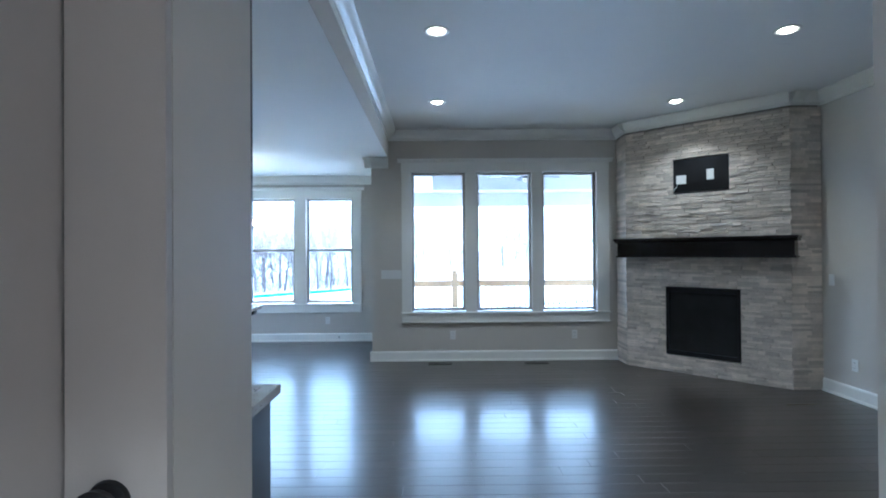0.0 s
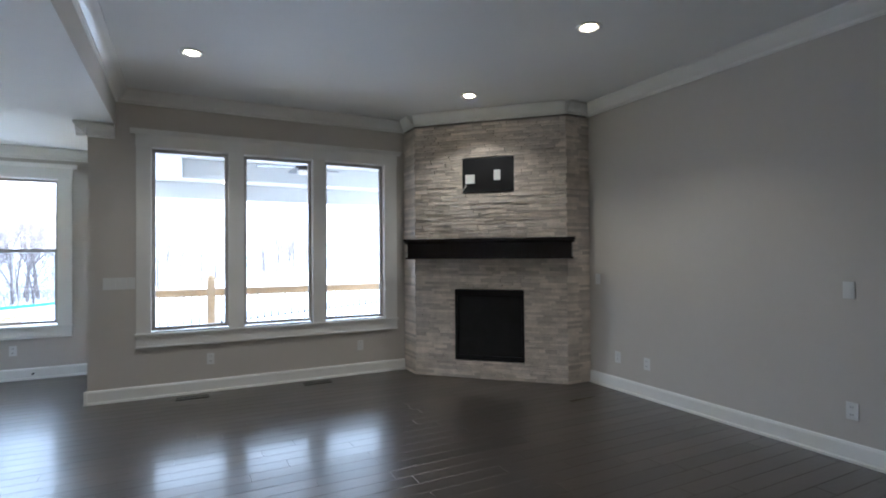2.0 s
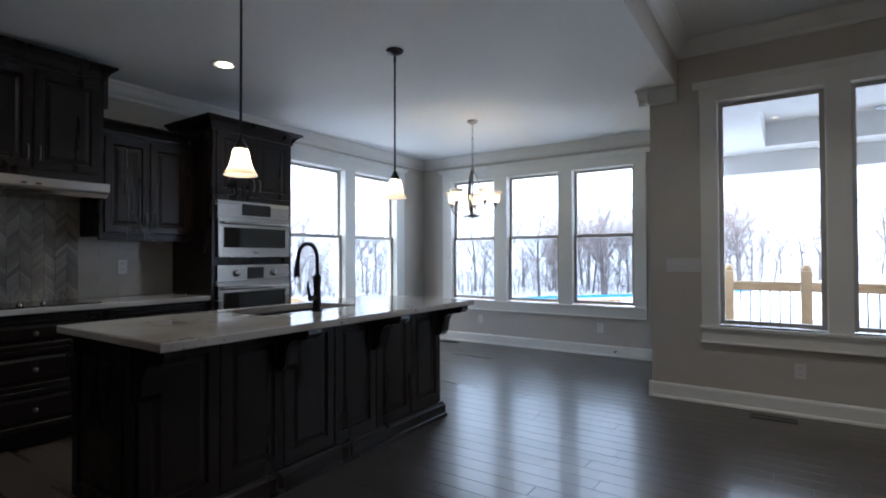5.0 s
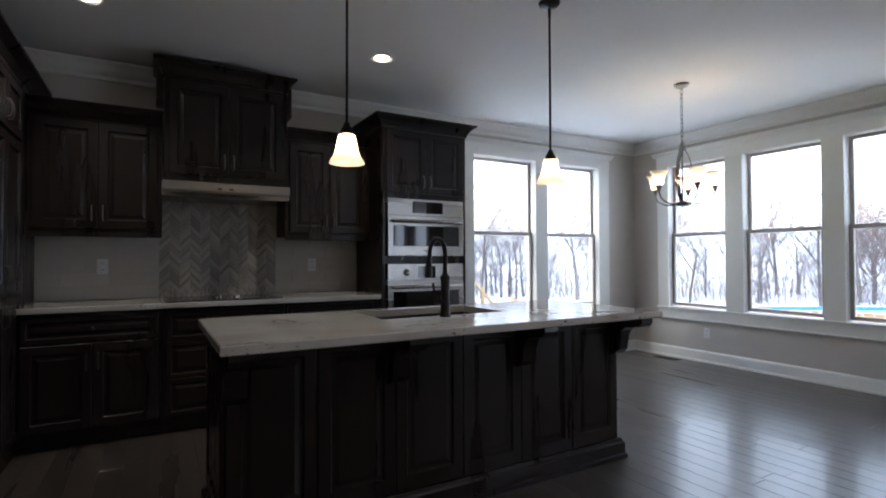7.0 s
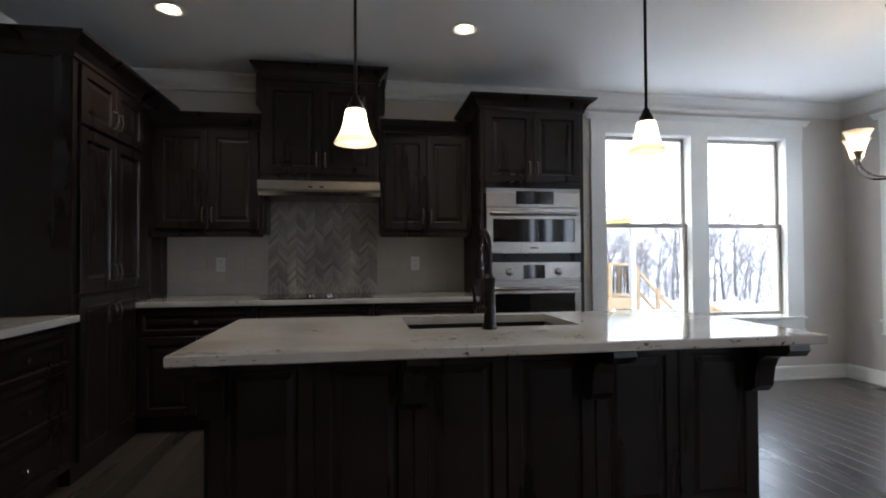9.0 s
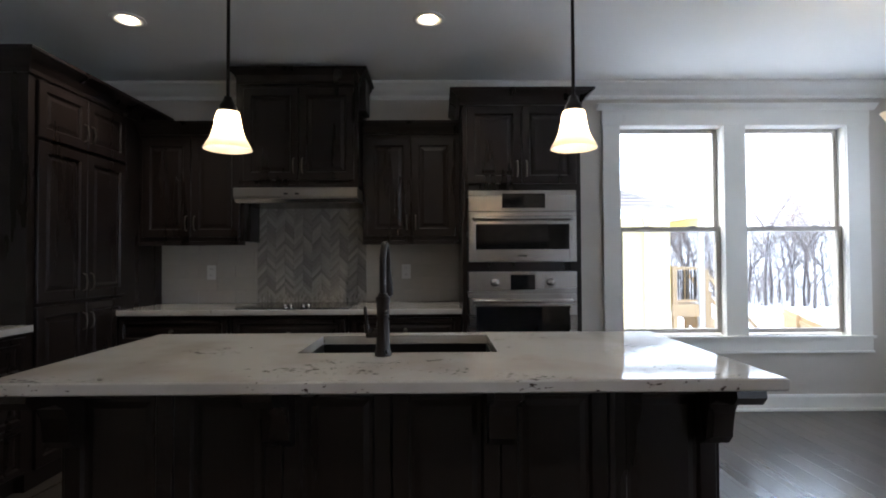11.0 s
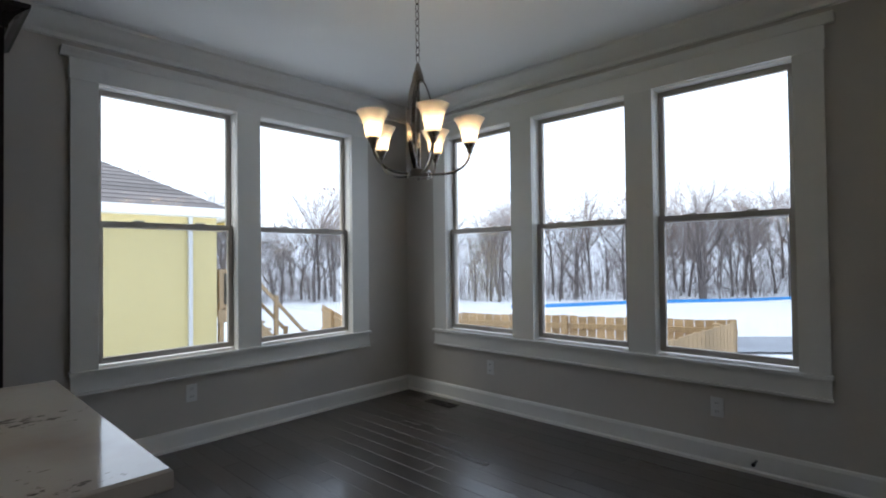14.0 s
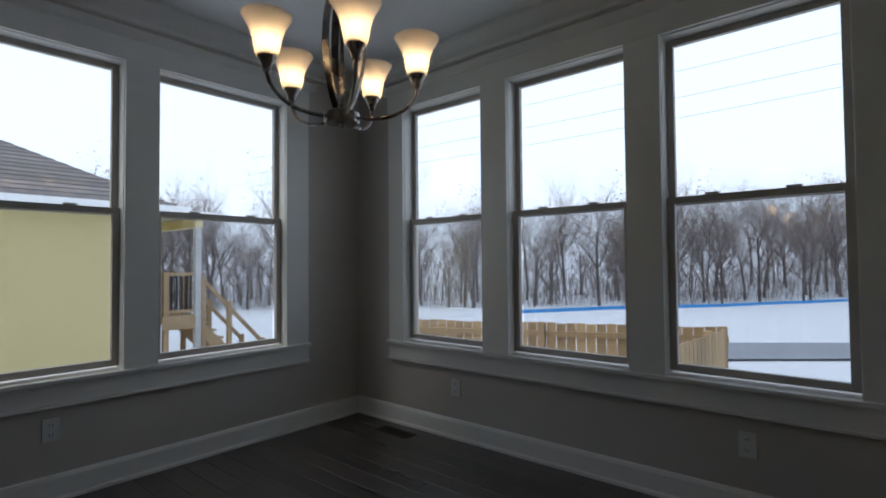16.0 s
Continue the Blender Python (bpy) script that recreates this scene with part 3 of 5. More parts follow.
def panel_door(parent, x0, x1, z0, z1, handle=None, y=0.0, drawer=False, name="door"):
    """A raised-panel front with mitred frame; handle: 'l' or 'r' bar pull, 'k' knob."""
    g = 0.002
    x0, x1, z0, z1 = x0 + g, x1 - g, z0 + g, z1 - g
    r = 0.03 if drawer else 0.055
    d = part(name, framed_panel(x0, x1, z0, z1, lambda u, out, z: (u, y - 0.002 - out, z), r, r), CAB, parent)
    if handle:
        if handle[0] == "k":
            cx, cz = (x0 + x1) / 2, (z0 + z1) / 2
            part("knob", tube([(cx, y - 0.02, cz), (cx, y - 0.032, cz), (cx, y - 0.036, cz), (cx, y - 0.046, cz), (cx, y - 0.05, cz)], [0.007, 0.006, 0.014, 0.016, 0.009], 14),
                 KNOBMETAL, d, "pewter knob", smooth=True)
        else:
            cx = x0 + 0.03 if handle[0] == "l" else x1 - 0.03
            up = handle[1:] == "t"
            hz = z1 - 0.17 if up else z0 + 0.05
            part("handle", tube([(cx, y - 0.02, hz), (cx, y - 0.04, hz + 0.008), (cx, y - 0.048, hz + 0.05), (cx, y - 0.04, hz + 0.1), (cx, y - 0.02, hz + 0.108)], 0.0055, 8),
                 KNOBMETAL, d, "pewter bar pull", smooth=True)
    return d


def cab_crown(parent, x0, x1, depth, z, h=0.1, out=0.085, left=True, right=True):
    """A flared wooden cornice round the top of a cabinet."""
    bm = bmesh.new()
    prof = [(0.0, 0.0), (0.012, 0.0), (0.014, h * 0.2), (out * 0.45, h * 0.55), (out * 0.85, h * 0.8), (out, h * 0.85), (out, h), (0.0, h)]
    rows = []
    for u, v in prof:
        l, r = (x0 - u if left else x0), (x1 + u if right else x1)
        rows.append([bm.verts.new(p) for p in ((l, depth, z + v), (l, -u, z + v), (r, -u, z + v), (r, depth, z + v))])
    for a, b in zip(rows, rows[1:]):
        for i in range(3):
            bm.faces.new((a[i], a[i + 1], b[i + 1], b[i]))
    bm.faces.new(rows[-1])
    part("cornice", bm, CAB, parent)


def doors_in_row(c, x0, x1, n, z0, z1, top=False):
    w = (x1 - x0) / n
    for i in range(n):
        side = ("r" if i % 2 == 0 else "l") + ("t" if top else "")
        panel_door(c, x0 + i * w, x0 + (i + 1) * w, z0, z1, side)


def upper(name, m, w, depth, z0, z1, n, label, crown_h=0.09, sides=(True, True)):
    c = thing(name, m, label, "cabinet", "kitchen cabinets")
    part("body", abox(0, w, 0, depth, z0, z1, 0.002), CAB, c)
    doors_in_row(c, 0.03, w - 0.03, n, z0 + 0.03, z1 - 0.03)
    part("light_rail", abox(0, w, -0.012, 0.02, z0 - 0.03, z0, 0.004), CAB, c)
    cab_crown(c, 0, w, depth, z1, crown_h, 0.07, *sides)
    return c


def lower(name, m, w, depth, layout, label):
    """A base cabinet; layout: 'drawers' or 'doors' under one drawer."""
    c = thing(name, m, label, "cabinet", "kitchen cabinets")
    part("body", abox(0, w, 0, depth, 0.1, 0.87, 0.002), CAB, c)
    part("toe_kick", abox(0.0, w, 0.06, depth, 0.0, 0.1), CAB, c)
    if layout == "drawers":
        for a, b in ((0.12, 0.38), (0.38, 0.64), (0.64, 0.85)):
            panel_door(c, 0.02, w - 0.02, a, b, "k", drawer=True, name="drawer")
    else:
        panel_door(c, 0.02, w - 0.02, 0.68, 0.85, "k", drawer=True, name="drawer")
        doors_in_row(c, 0.02, w - 0.02, 2, 0.12, 0.67, True)
    return c


west = lambda y, front: pose(front, y, 0, 0, 0, 90)
# west run
lower("base_cabinet", west(2.99, -3.955), 0.79, 0.585, "doors", "espresso raised-panel base cabinet under a granite counter")
lower("base_cabinet", west(3.785, -3.955), 0.82, 0.585, "drawers", "espresso drawer base under the cooktop")
lower("base_cabinet", west(4.61, -3.955), 0.795, 0.585, "doors", "espresso raised-panel base cabinet beside the oven tower")
upper("wall_cabinet", west(2.99, -4.205), 0.79, 0.335, 1.40, 2.205, 2, "espresso two-door wall cabinet beside the hood", sides=(False, False))
upper("wall_cabinet", west(4.67, -4.205), 0.735, 0.335, 1.40, 2.205, 2, "espresso two-door wall cabinet beside the oven tower", sides=(False, False))
hood = upper("hood_cabinet", west(3.785, -4.095), 0.87, 0.445, 1.81, 2.55, 2, "tall espresso cabinet above the range hood with flared cornice", 0.11)
part("cornice_block", abox(-0.05, 0.0, 0.05, 0.25, 2.37, 2.61, 0.004), CAB, hood)
part("cornice_block", abox(0.87, 0.92, 0.05, 0.25, 2.37, 2.61, 0.004), CAB, hood)
rh = thing("range_hood", west(3.775, -4.02), "slim stainless steel range hood under a cabinet", "range hood")
part("canopy", prism([(-0.02, 1.770), (-0.016, 1.715), (-0.004, 1.70), (0.03, 1.672), (0.475, 1.672), (0.475, 1.777), (-0.014, 1.777)], "x", 0, 0.885), STEEL, rh)
for dx in (0.36, 0.44):
    part("button", abox(dx, dx + 0.03, -0.022, -0.012, 1.725, 1.738, 0.003), BLACK, rh)

oven_tower = thing("oven_cabinet", west(5.41, -3.915), "tall espresso cabinet holding a microwave and wall oven", "cabinet", "kitchen cabinets")
part("body", abox(0, 0.03, 0, 0.625, 0.1, 2.34), CAB, oven_tower)
part("body", abox(0.80, 0.83, 0, 0.625, 0.1, 2.34), CAB, oven_tower)
part("back", abox(0.03, 0.80, 0.5, 0.625, 0.1, 2.34), CAB, oven_tower)
part("rail", abox(0.03, 0.80, 0.0, 0.5, 1.735, 2.34), CAB, oven_tower)
part("rail", abox(0.03, 0.80, 0.0, 0.5, 1.17, 1.235), CAB, oven_tower)
part("rail", abox(0.03, 0.80, 0.0, 0.5, 0.1, 0.47), CAB, oven_tower)
doors_in_row(oven_tower, 0.03, 0.80, 2, 1.78, 2.33)
panel_door(oven_tower, 0.03, 0.80, 0.13, 0.45, "k", drawer=True, name="drawer")
cab_crown(oven_tower, 0, 0.83, 0.625, 2.335, 0.105, 0.085)


def oven(name, z0, z1, panel_h, knobs, label):
    o = thing(name, west(5.45, -3.915), label, "oven")
    part("body", abox(0.0, 0.75, 0.0, 0.49, z0, z1), STEEL, o)
    p = part("control_panel", abox(0.0, 0.75, -0.022, -0.001, z1 - panel_h, z1, 0.003), STEEL, o)
    part("display", abox(0.235 if not knobs else 0.29, 0.535 if not knobs else 0.46, -0.025, -0.0222, z1 - panel_h * 0.84, z1 - panel_h * 0.14), DARKGLASS, p)
    if knobs:
        for cx in (0.18, 0.57):
            part("dial", tube([(cx, -0.022, z1 - panel_h / 2), (cx, -0.042, z1 - panel_h / 2), (cx, -0.047, z1 - panel_h / 2)], [0.03, 0.027, 0.02], 20), STEEL, p, smooth=True)
    d = part("door", bmesh.new(), STEEL, o)
    bm = bmesh.new()
    t = z1 - panel_h - 0.006
    a, b, c, e = 0.05, 0.70, z0 + 0.085, t - 0.085
    box(bm, 0.0, a, -0.03, -0.001, z0, t, 0.003)
    box(bm, b, 0.75, -0.03, -0.001, z0, t, 0.003)
    box(bm, a, b, -0.03, -0.001, z0, c, 0.003)
    box(bm, a, b, -0.03, -0.001, e, t, 0.003)
    bm.to_mesh(d.data)
    bm.free()
    part("door_glass", abox(a, b, -0.024, -0.004, c, e), DARKGLASS, d, "dark reflective glass")
    part("handle", tube([(0.04, -0.03, t - 0.045), (0.045, -0.062, t - 0.045), (0.06, -0.068, t - 0.045), (0.69, -0.068, t - 0.045), (0.705, -0.062, t - 0.045), (0.71, -0.03, t - 0.045)], 0.014, 12),
         STEEL, d, smooth=True)
    part("nameplate", abox(0.345, 0.405, -0.0315, -0.0302, z0 + 0.035, z0 + 0.045), SLOT, d)
    return o


oven("microwave_oven", 1.237, 1.733, 0.145, False, "stainless steel built-in microwave with a dark display")
oven("wall_oven", 0.472, 1.168, 0.15, True, "stainless steel wall oven with two round dials")


def slab(name, x0, x1, y0, y1, label, hole=None):
    bm = bmesh.new()
    if hole:
        a, b, c, d = hole
        e = 0.005
        rings = []
        for q, z in ((e, 0.872), (0, 0.872 + e), (0, 0.91 - e), (e, 0.91)):
            rings.append([bm.verts.new((*p, z)) for p in ((x0 + q, y0 + q), (x1 - q, y0 + q), (x1 - q, y1 - q), (x0 + q, y1 - q))])
        for z in (0.91, 0.872):
            rings.append([bm.verts.new((*p, z)) for p in ((a, c), (b, c), (b, d), (a, d))])
        rings.append(rings[0])
        for r0, r1 in zip(rings, rings[1:]):
            for i in range(4):
                bm.faces.new((r0[i], r0[(i + 1) % 4], r1[(i + 1) % 4], r1[i]))
    else:
        box(bm, x0, x1, y0, y1, 0.872, 0.91, 0.006)
    return solid(name, bm, GRANITE, label, "countertop")


slab("countertop", XW + 0.012, -3.922, 2.985, 5.405, "pale speckled granite counter along the wall")
slab("countertop", -3.168, -0.63, YS + 0.004, 3.03, "pale granite counter beside the hall opening")
sk = (-2.70, -2.27, 4.715, 5.46)
slab("island_countertop", -2.79, -1.825, 3.925, 6.247, "polished pale granite island top with dark flecks", sk)

# cooktop
ck = thing("cooktop", pose(-4.22, 4.2, 0.911), "black ceramic glass cooktop set on the granite counter", "cooktop")
part("glass_top", abox(-0.25, 0.25, -0.4, 0.4, 0.0, 0.007, 0.002), HOB, ck)
for dy in (-0.06, 0.07):
    part("dial", lathe([(0.0, 0.028), (0.015, 0.028), (0.018, 0.02), (0.018, 0.007)], 16, at=(0.19, dy, 0)), STEEL, ck, smooth=True)
    part("dial", lathe([(0.0, 0.028), (0.015, 0.028), (0.018, 0.02), (0.018, 0.007)], 16, at=(0.13, dy + 0.02, 0)), STEEL, ck, smooth=True)

# south run beside the hall opening
south = lambda x, front: pose(x, front, 0, 0, 0, 180)
lower("base_cabinet", south(-0.66, 2.99), 0.83, 0.715, "doors", "espresso base cabinet with a finished end panel")
lower("base_cabinet", south(-1.492, 2.99), 0.83, 0.715, "doors", "espresso base cabinet on the hall side")
lower("base_cabinet", south(-2.324, 2.99), 0.84, 0.715, "drawers", "espresso three-drawer base cabinet beside the pantry")
upper("wall_cabinet", south(-0.57, 2.56), 0.95, 0.285, 1.40, 2.36, 2, "espresso two-door wall cabinet near the hall opening")
pantry = thing("pantry_cabinet", south(-3.17, 2.985), "tall espresso pantry cabinet with paired doors", "cabinet", "kitchen cabinets")
part("body", abox(0, 1.37, 0, 0.71, 0.0, 2.30, 0.002), CAB, pantry)
doors_in_row(pantry, 0.05, 0.85, 2, 1.96, 2.285)
doors_in_row(pantry, 0.05, 0.85, 2, 1.02, 1.94)
doors_in_row(pantry, 0.05, 0.85, 2, 0.1, 1.0, True)
cab_crown(pantry, 0, 1.37, 0.71, 2.30, 0.12, 0.09, True, False)

# ---- island ----
isl = thing("kitchen_island", pose(0, 0, 0), "long espresso island with panelled side and corbels", "island")
ix0, ix1, iy0, iy1 = -2.69, -2.12, 3.975, 6.185
bm = bmesh.new()
box(bm, ix0, ix1, iy0, sk[2] - 0.03, 0.0, 0.871)
box(bm, ix0, ix1, sk[3] + 0.03, iy1, 0.0, 0.871)
box(bm, ix0, ix1, sk[2] - 0.03, sk[3] + 0.03, 0.0, 0.62)
box(bm, sk[1] + 0.03, ix1, sk[2] - 0.03, sk[3] + 0.03, 0.62, 0.871)
part("body", bm, CAB, isl)
n_pan = 6
pw = (iy1 - iy0) / n_pan


for i in range(n_pan):
    a, b = iy0 + i * pw, iy0 + (i + 1) * pw
    part("panel", framed_panel(a + 0.002, b - 0.002, 0.12, 0.868, lambda u, out, z: (ix1 + 0.001 + out, u, z)), CAB, isl)
part("end_panel", framed_panel(ix0, ix1, 0.12, 0.868, lambda u, out, z: (u, iy0 - 0.001 - out, z)), CAB, isl)
part("end_panel", framed_panel(ix0, ix1, 0.12, 0.868, lambda u, out, z: (u, iy1 + 0.001 + out, z)), CAB, isl)
bm = bmesh.new()
rings = []
for e, z in ((0.05, 0.0), (0.05, 0.024), (0.04, 0.032), (0.04, 0.09), (0.03, 0.1), (0.026, 0.116), (0.0, 0.12)):
    rings.append([bm.verts.new((*p, z)) for p in ((ix0 - e + 0.05, iy0 - e), (ix1 + e, iy0 - e), (ix1 + e, iy1 + e), (ix0 - e + 0.05, iy1 + e))])
for r0, r1 in zip(rings, rings[1:]):
    for k in range(4):
        bm.faces.new((r0[k], r0[(k + 1) % 4], r1[(k + 1) % 4], r1[k]))
part("plinth", bm, CAB, isl)
CORBEL = [(0.02, 0.87), (0.26, 0.87), (0.265, 0.845), (0.245, 0.82), (0.19, 0.812), (0.15, 0.808), (0.115, 0.785), (0.098, 0.75), (0.09, 0.71), (0.085, 0.67), (0.06, 0.642), (0.03, 0.635), (0.02, 0.635)]
for cy in (iy0 + 0.0, iy0 + 2 * pw, iy0 + 4 * pw, iy1 + 0.019):
    y0 = min(max(cy - 0.045, iy0 - 0.018), iy1 - 0.07)
    part("corbel", prism([(ix1 + u - 0.001, v) for u, v in CORBEL], "y", y0, y0 + 0.088), CAB, isl)

sink = thing("kitchen_sink", pose(-2.485, 5.0875, 0), "dark composite double-bowl undermount sink in the island", "sink")
a, b, c, d = sk[0] + 0.004 + 2.485, sk[1] - 0.004 + 2.485, sk[2] + 0.004 - 5.0875, sk[3] - 0.004 - 5.0875
bm = bmesh.new()
box(bm, a - 0.02, b + 0.02, c - 0.02, d + 0.02, 0.655, 0.665)
box(bm, a - 0.02, a, c - 0.02, d + 0.02, 0.665, 0.871)
box(bm, b, b + 0.02, c - 0.02, d + 0.02, 0.665, 0.871)
box(bm, a, b, c - 0.02, c, 0.665, 0.871)
box(bm, a, b, d, d + 0.02, 0.665, 0.871)
part("basin", bm, BLACK, sink, "dark composite bowl")
part("divider", abox(a, b, -0.06, -0.035, 0.665, 0.83, 0.008), BLACK, sink)
for cy in (-0.22, 0.17):
    part("drain", lathe([(0.0, 0.668), (0.04, 0.668), (0.045, 0.666)], 18, at=(0, cy, 0)), NICKEL, sink)

fc = thing("kitchen_faucet", pose(-2.21, 5.04, 0.911), "oil-rubbed bronze gooseneck faucet with side lever", "faucet")
part("base", lathe([(0.0, 0), (0.031, 0), (0.031, 0.01), (0.026, 0.02), (0.022, 0.13), (0.024, 0.19), (0.027, 0.195), (0.027, 0.21), (0.02, 0.215), (0.015, 0.225), (0, 0.225)], 20), BRONZE, fc, smooth=True)
arc = [(0, 0, 0.22), (0, 0, 0.3)] + [(-0.085 + 0.085 * math.cos(t), 0, 0.32 + 0.085 * math.sin(t)) for t in np.linspace(0, math.pi, 12)] + [(-0.175, 0, 0.29)]
part("spout", tube(arc, 0.0125, 12), BRONZE, fc, smooth=True)
part("spray_head", tube([(-0.175, 0, 0.30), (-0.178, 0, 0.27), (-0.182, 0, 0.215), (-0.183, 0, 0.2)], [0.014, 0.017, 0.021, 0.018], 14), BRONZE, fc, smooth=True)
part("lever_body", tube([(0, -0.015, 0.08), (0, -0.06, 0.08)], 0.017, 12), BRONZE, fc, smooth=True)
part("lever", tube([(0, -0.055, 0.08), (-0.004, -0.062, 0.12), (-0.01, -0.066, 0.175)], [0.011, 0.008, 0.006], 10), BRONZE, fc, smooth=True)


# ---- lamps ----
def point_light(name, at, watts, radius=0.03, color=(1.0, 0.80, 0.58)):
    d = bpy.data.lights.new(name, "POINT")
    d.energy, d.shadow_soft_size, d.color = watts, radius, color
    o = new(name, d)
    o.location = at
    return o


def band(points, across, half_w, half_t):
    """A flat metal strap along points; across is the direction of its width."""
    bm = bmesh.new()
    pts, w = [Vector(p) for p in points], Vector(across)
    rings = []
    for i, p in enumerate(pts):
        n = (pts[min(i + 1, len(pts) - 1)] - pts[max(i - 1, 0)]).normalized().cross(w)
        rings.append([bm.verts.new(p + w * a * half_w + n * b * half_t) for a, b in ((-1, -1), (1, -1), (1, 1), (-1, 1))])
    for r0, r1 in zip(rings, rings[1:]):
        for k in range(4):
            bm.faces.new((r0[k], r0[(k + 1) % 4], r1[(k + 1) % 4], r1[k]))
    bm.faces.new(rings[0])
    bm.faces.new(rings[-1])
    return bm


WARM = (1.0, 0.74, 0.48)


def recessed(x, y, z, watts=9):
    c = thing("recessed_light", pose(x, y, z), "round recessed ceiling light with white trim, switched on", "ceiling light", "recessed lights")
    part("trim_ring", lathe([(0.068, 0.0), (0.095, -0.002), (0.098, -0.006), (0.092, -0.011), (0.072, -0.012), (0.06, -0.004), (0.068, 0.0)], 32), PLASTIC, c, smooth=True)
    part("lens", lathe([(0.0, -0.024), (0.025, -0.021), (0.042, -0.013), (0.05, -0.004)], 32), LENS, c, "glowing warm lens", smooth=True)
    d = bpy.data.lights.new("recessed_lamp", "SPOT")
    d.energy, d.spot_size, d.spot_blend, d.shadow_soft_size, d.color = watts * 1.0, radians(125), 0.6, 0.06, (1.0, 0.86, 0.69)
    o = new("recessed_lamp", d)
    o.matrix_world = look((x, y, z - 0.03), (x, y, z - 1))


for x in (0.018, 2.60):
    for y in (4.64, 6.40):
        recessed(x, y, HG)
for y in (3.39, 5.19):
    recessed(-3.397, y, HK)
# unseen fitting added behind the camera, far stronger, to brighten the hall
recessed(0.5, -0.6, HK, 240)

pd = thing("pendant_light", pose(-2.171, 4.496, HK), "bronze pendant with a frosted bell shade, lit", "pendant light", "island pendants")
part("canopy", lathe([(0.0, -0.03), (0.02, -0.03), (0.055, -0.018), (0.063, -0.004), (0.063, 0.0), (0.0, 0.0)], 24), BRONZE, pd, smooth=True)
part("rod", tube([(0, 0, -0.02), (0, 0, -0.891)], 0.0065, 8), BRONZE, pd)
part("joint", lathe([(0.0, -0.045), (0.009, -0.045), (0.009, -0.085), (0.0, -0.085)], 10), BRONZE, pd)
part("socket", lathe([(0.0, -0.866), (0.012, -0.866), (0.02, -0.886), (0.03, -0.901), (0.033, -0.923), (0.0, -0.923)], 20), BRONZE, pd, smooth=True)
BELL = [(0.028, -0.919), (0.038, -0.922), (0.042, -0.938), (0.046, -0.964), (0.052, -0.990), (0.062, -1.016), (0.076, -1.040), (0.083, -1.055), (0.080, -1.056), (0.059, -1.018), (0.048, -0.990), (0.042, -0.964), (0.038, -0.938), (0.028, -0.925)]
part("shade", lathe(BELL, 32), SHADE, pd, "frosted glass bell shade", smooth=True)
part("bulb", lathe([(0.0, -1.007), (0.014, -1.002), (0.022, -0.982), (0.02, -0.962), (0.012, -0.937), (0.0, -0.932)], 16), BULB, pd, smooth=True)
copy_thing(pd, pose(-2.171, 5.727, HK))
for y in (4.496, 5.727):
    point_light("pendant_lamp", (-2.171, y, HK - 0.99), 0.28, color=WARM)

CX, CY, CZ = -2.675, 7.659, 1.652
ch = thing("chandelier", pose(CX, CY, CZ), "five-arm brushed nickel chandelier with frosted bell shades, lit", "chandelier")
part("hub", lathe([(0.0, -0.012), (0.008, -0.012), (0.012, 0.0), (0.055, 0.002), (0.058, 0.008), (0.058, 0.035), (0.05, 0.04), (0.0, 0.04)], 28), NICKEL, ch, smooth=True)
part("stem", tube([(0, 0, 0.03), (0, 0, 0.5)], 0.008, 10), NICKEL, ch, smooth=True)
part("cone", lathe([(0.0, 0.565), (0.008, 0.565), (0.012, 0.55), (0.028, 0.495), (0.03, 0.478), (0.0, 0.478)], 20), NICKEL, ch, smooth=True)
vx, vy = Vector((0.64, -0.767)), Vector((0.767, 0.64))
for k in range(5):
    f = radians(21 + 72 * k)
    dx, dy = vx * math.cos(f) + vy * math.sin(f)
    pts = []
    for i in range(13):
        q = i / 12
        r = 0.05 + 0.20 * math.sin(q * math.pi / 2)
        pts.append((dx * r, dy * r, 0.02 + 0.105 * (1 - math.cos(q * math.pi / 2)) - 0.012 * math.sin(q * math.pi)))
    arm = part("arm", tube(pts, 0.0065, 8), NICKEL, ch, smooth=True)
    rx, ry = dx * 0.25, dy * 0.25
    part("cup", lathe([(0.0, 0.120), (0.012, 0.120), (0.016, 0.140), (0.028, 0.162), (0.0282, 0.172), (0.0, 0.172)], 18, at=(rx, ry, 0)), NICKEL, arm, smooth=True)
    up = [(0.026, 0.165), (0.0338, 0.170), (0.0385, 0.192), (0.0432, 0.223), (0.0545, 0.254), (0.0714, 0.283), (0.0761, 0.289), (0.0733, 0.290), (0.0517, 0.254), (0.0404, 0.223), (0.0357, 0.192), (0.026, 0.173)]
    part("shade", lathe(up, 28, at=(rx, ry, 0)), SHADE, arm, "frosted glass bell shade", smooth=True)
    part("bulb", lathe([(0.0, 0.184), (0.01, 0.186), (0.02, 0.207), (0.022, 0.219), (0.014, 0.234), (0.0, 0.240)], 14, at=(rx, ry, 0)), BULB, arm, smooth=True)
    g = radians(40 + 120 * k)
    if k < 3:
        sp = []
        for i in range(13):
            q = i / 12
            r = 0.022 + 0.055 * math.sin(q * math.pi) ** 0.8
            sp.append((math.cos(g) * r, math.sin(g) * r, 0.04 + 0.445 * q))
        part("strap", band(sp, (-math.sin(g), math.cos(g), 0), 0.013, 0.003), NICKEL, ch, smooth=True)
    point_light("chandelier_lamp", (CX + rx, CY + ry, CZ + 0.21), 0.14, 0.02, (1.0, 0.80, 0.62))
z, i = 0.57, 0
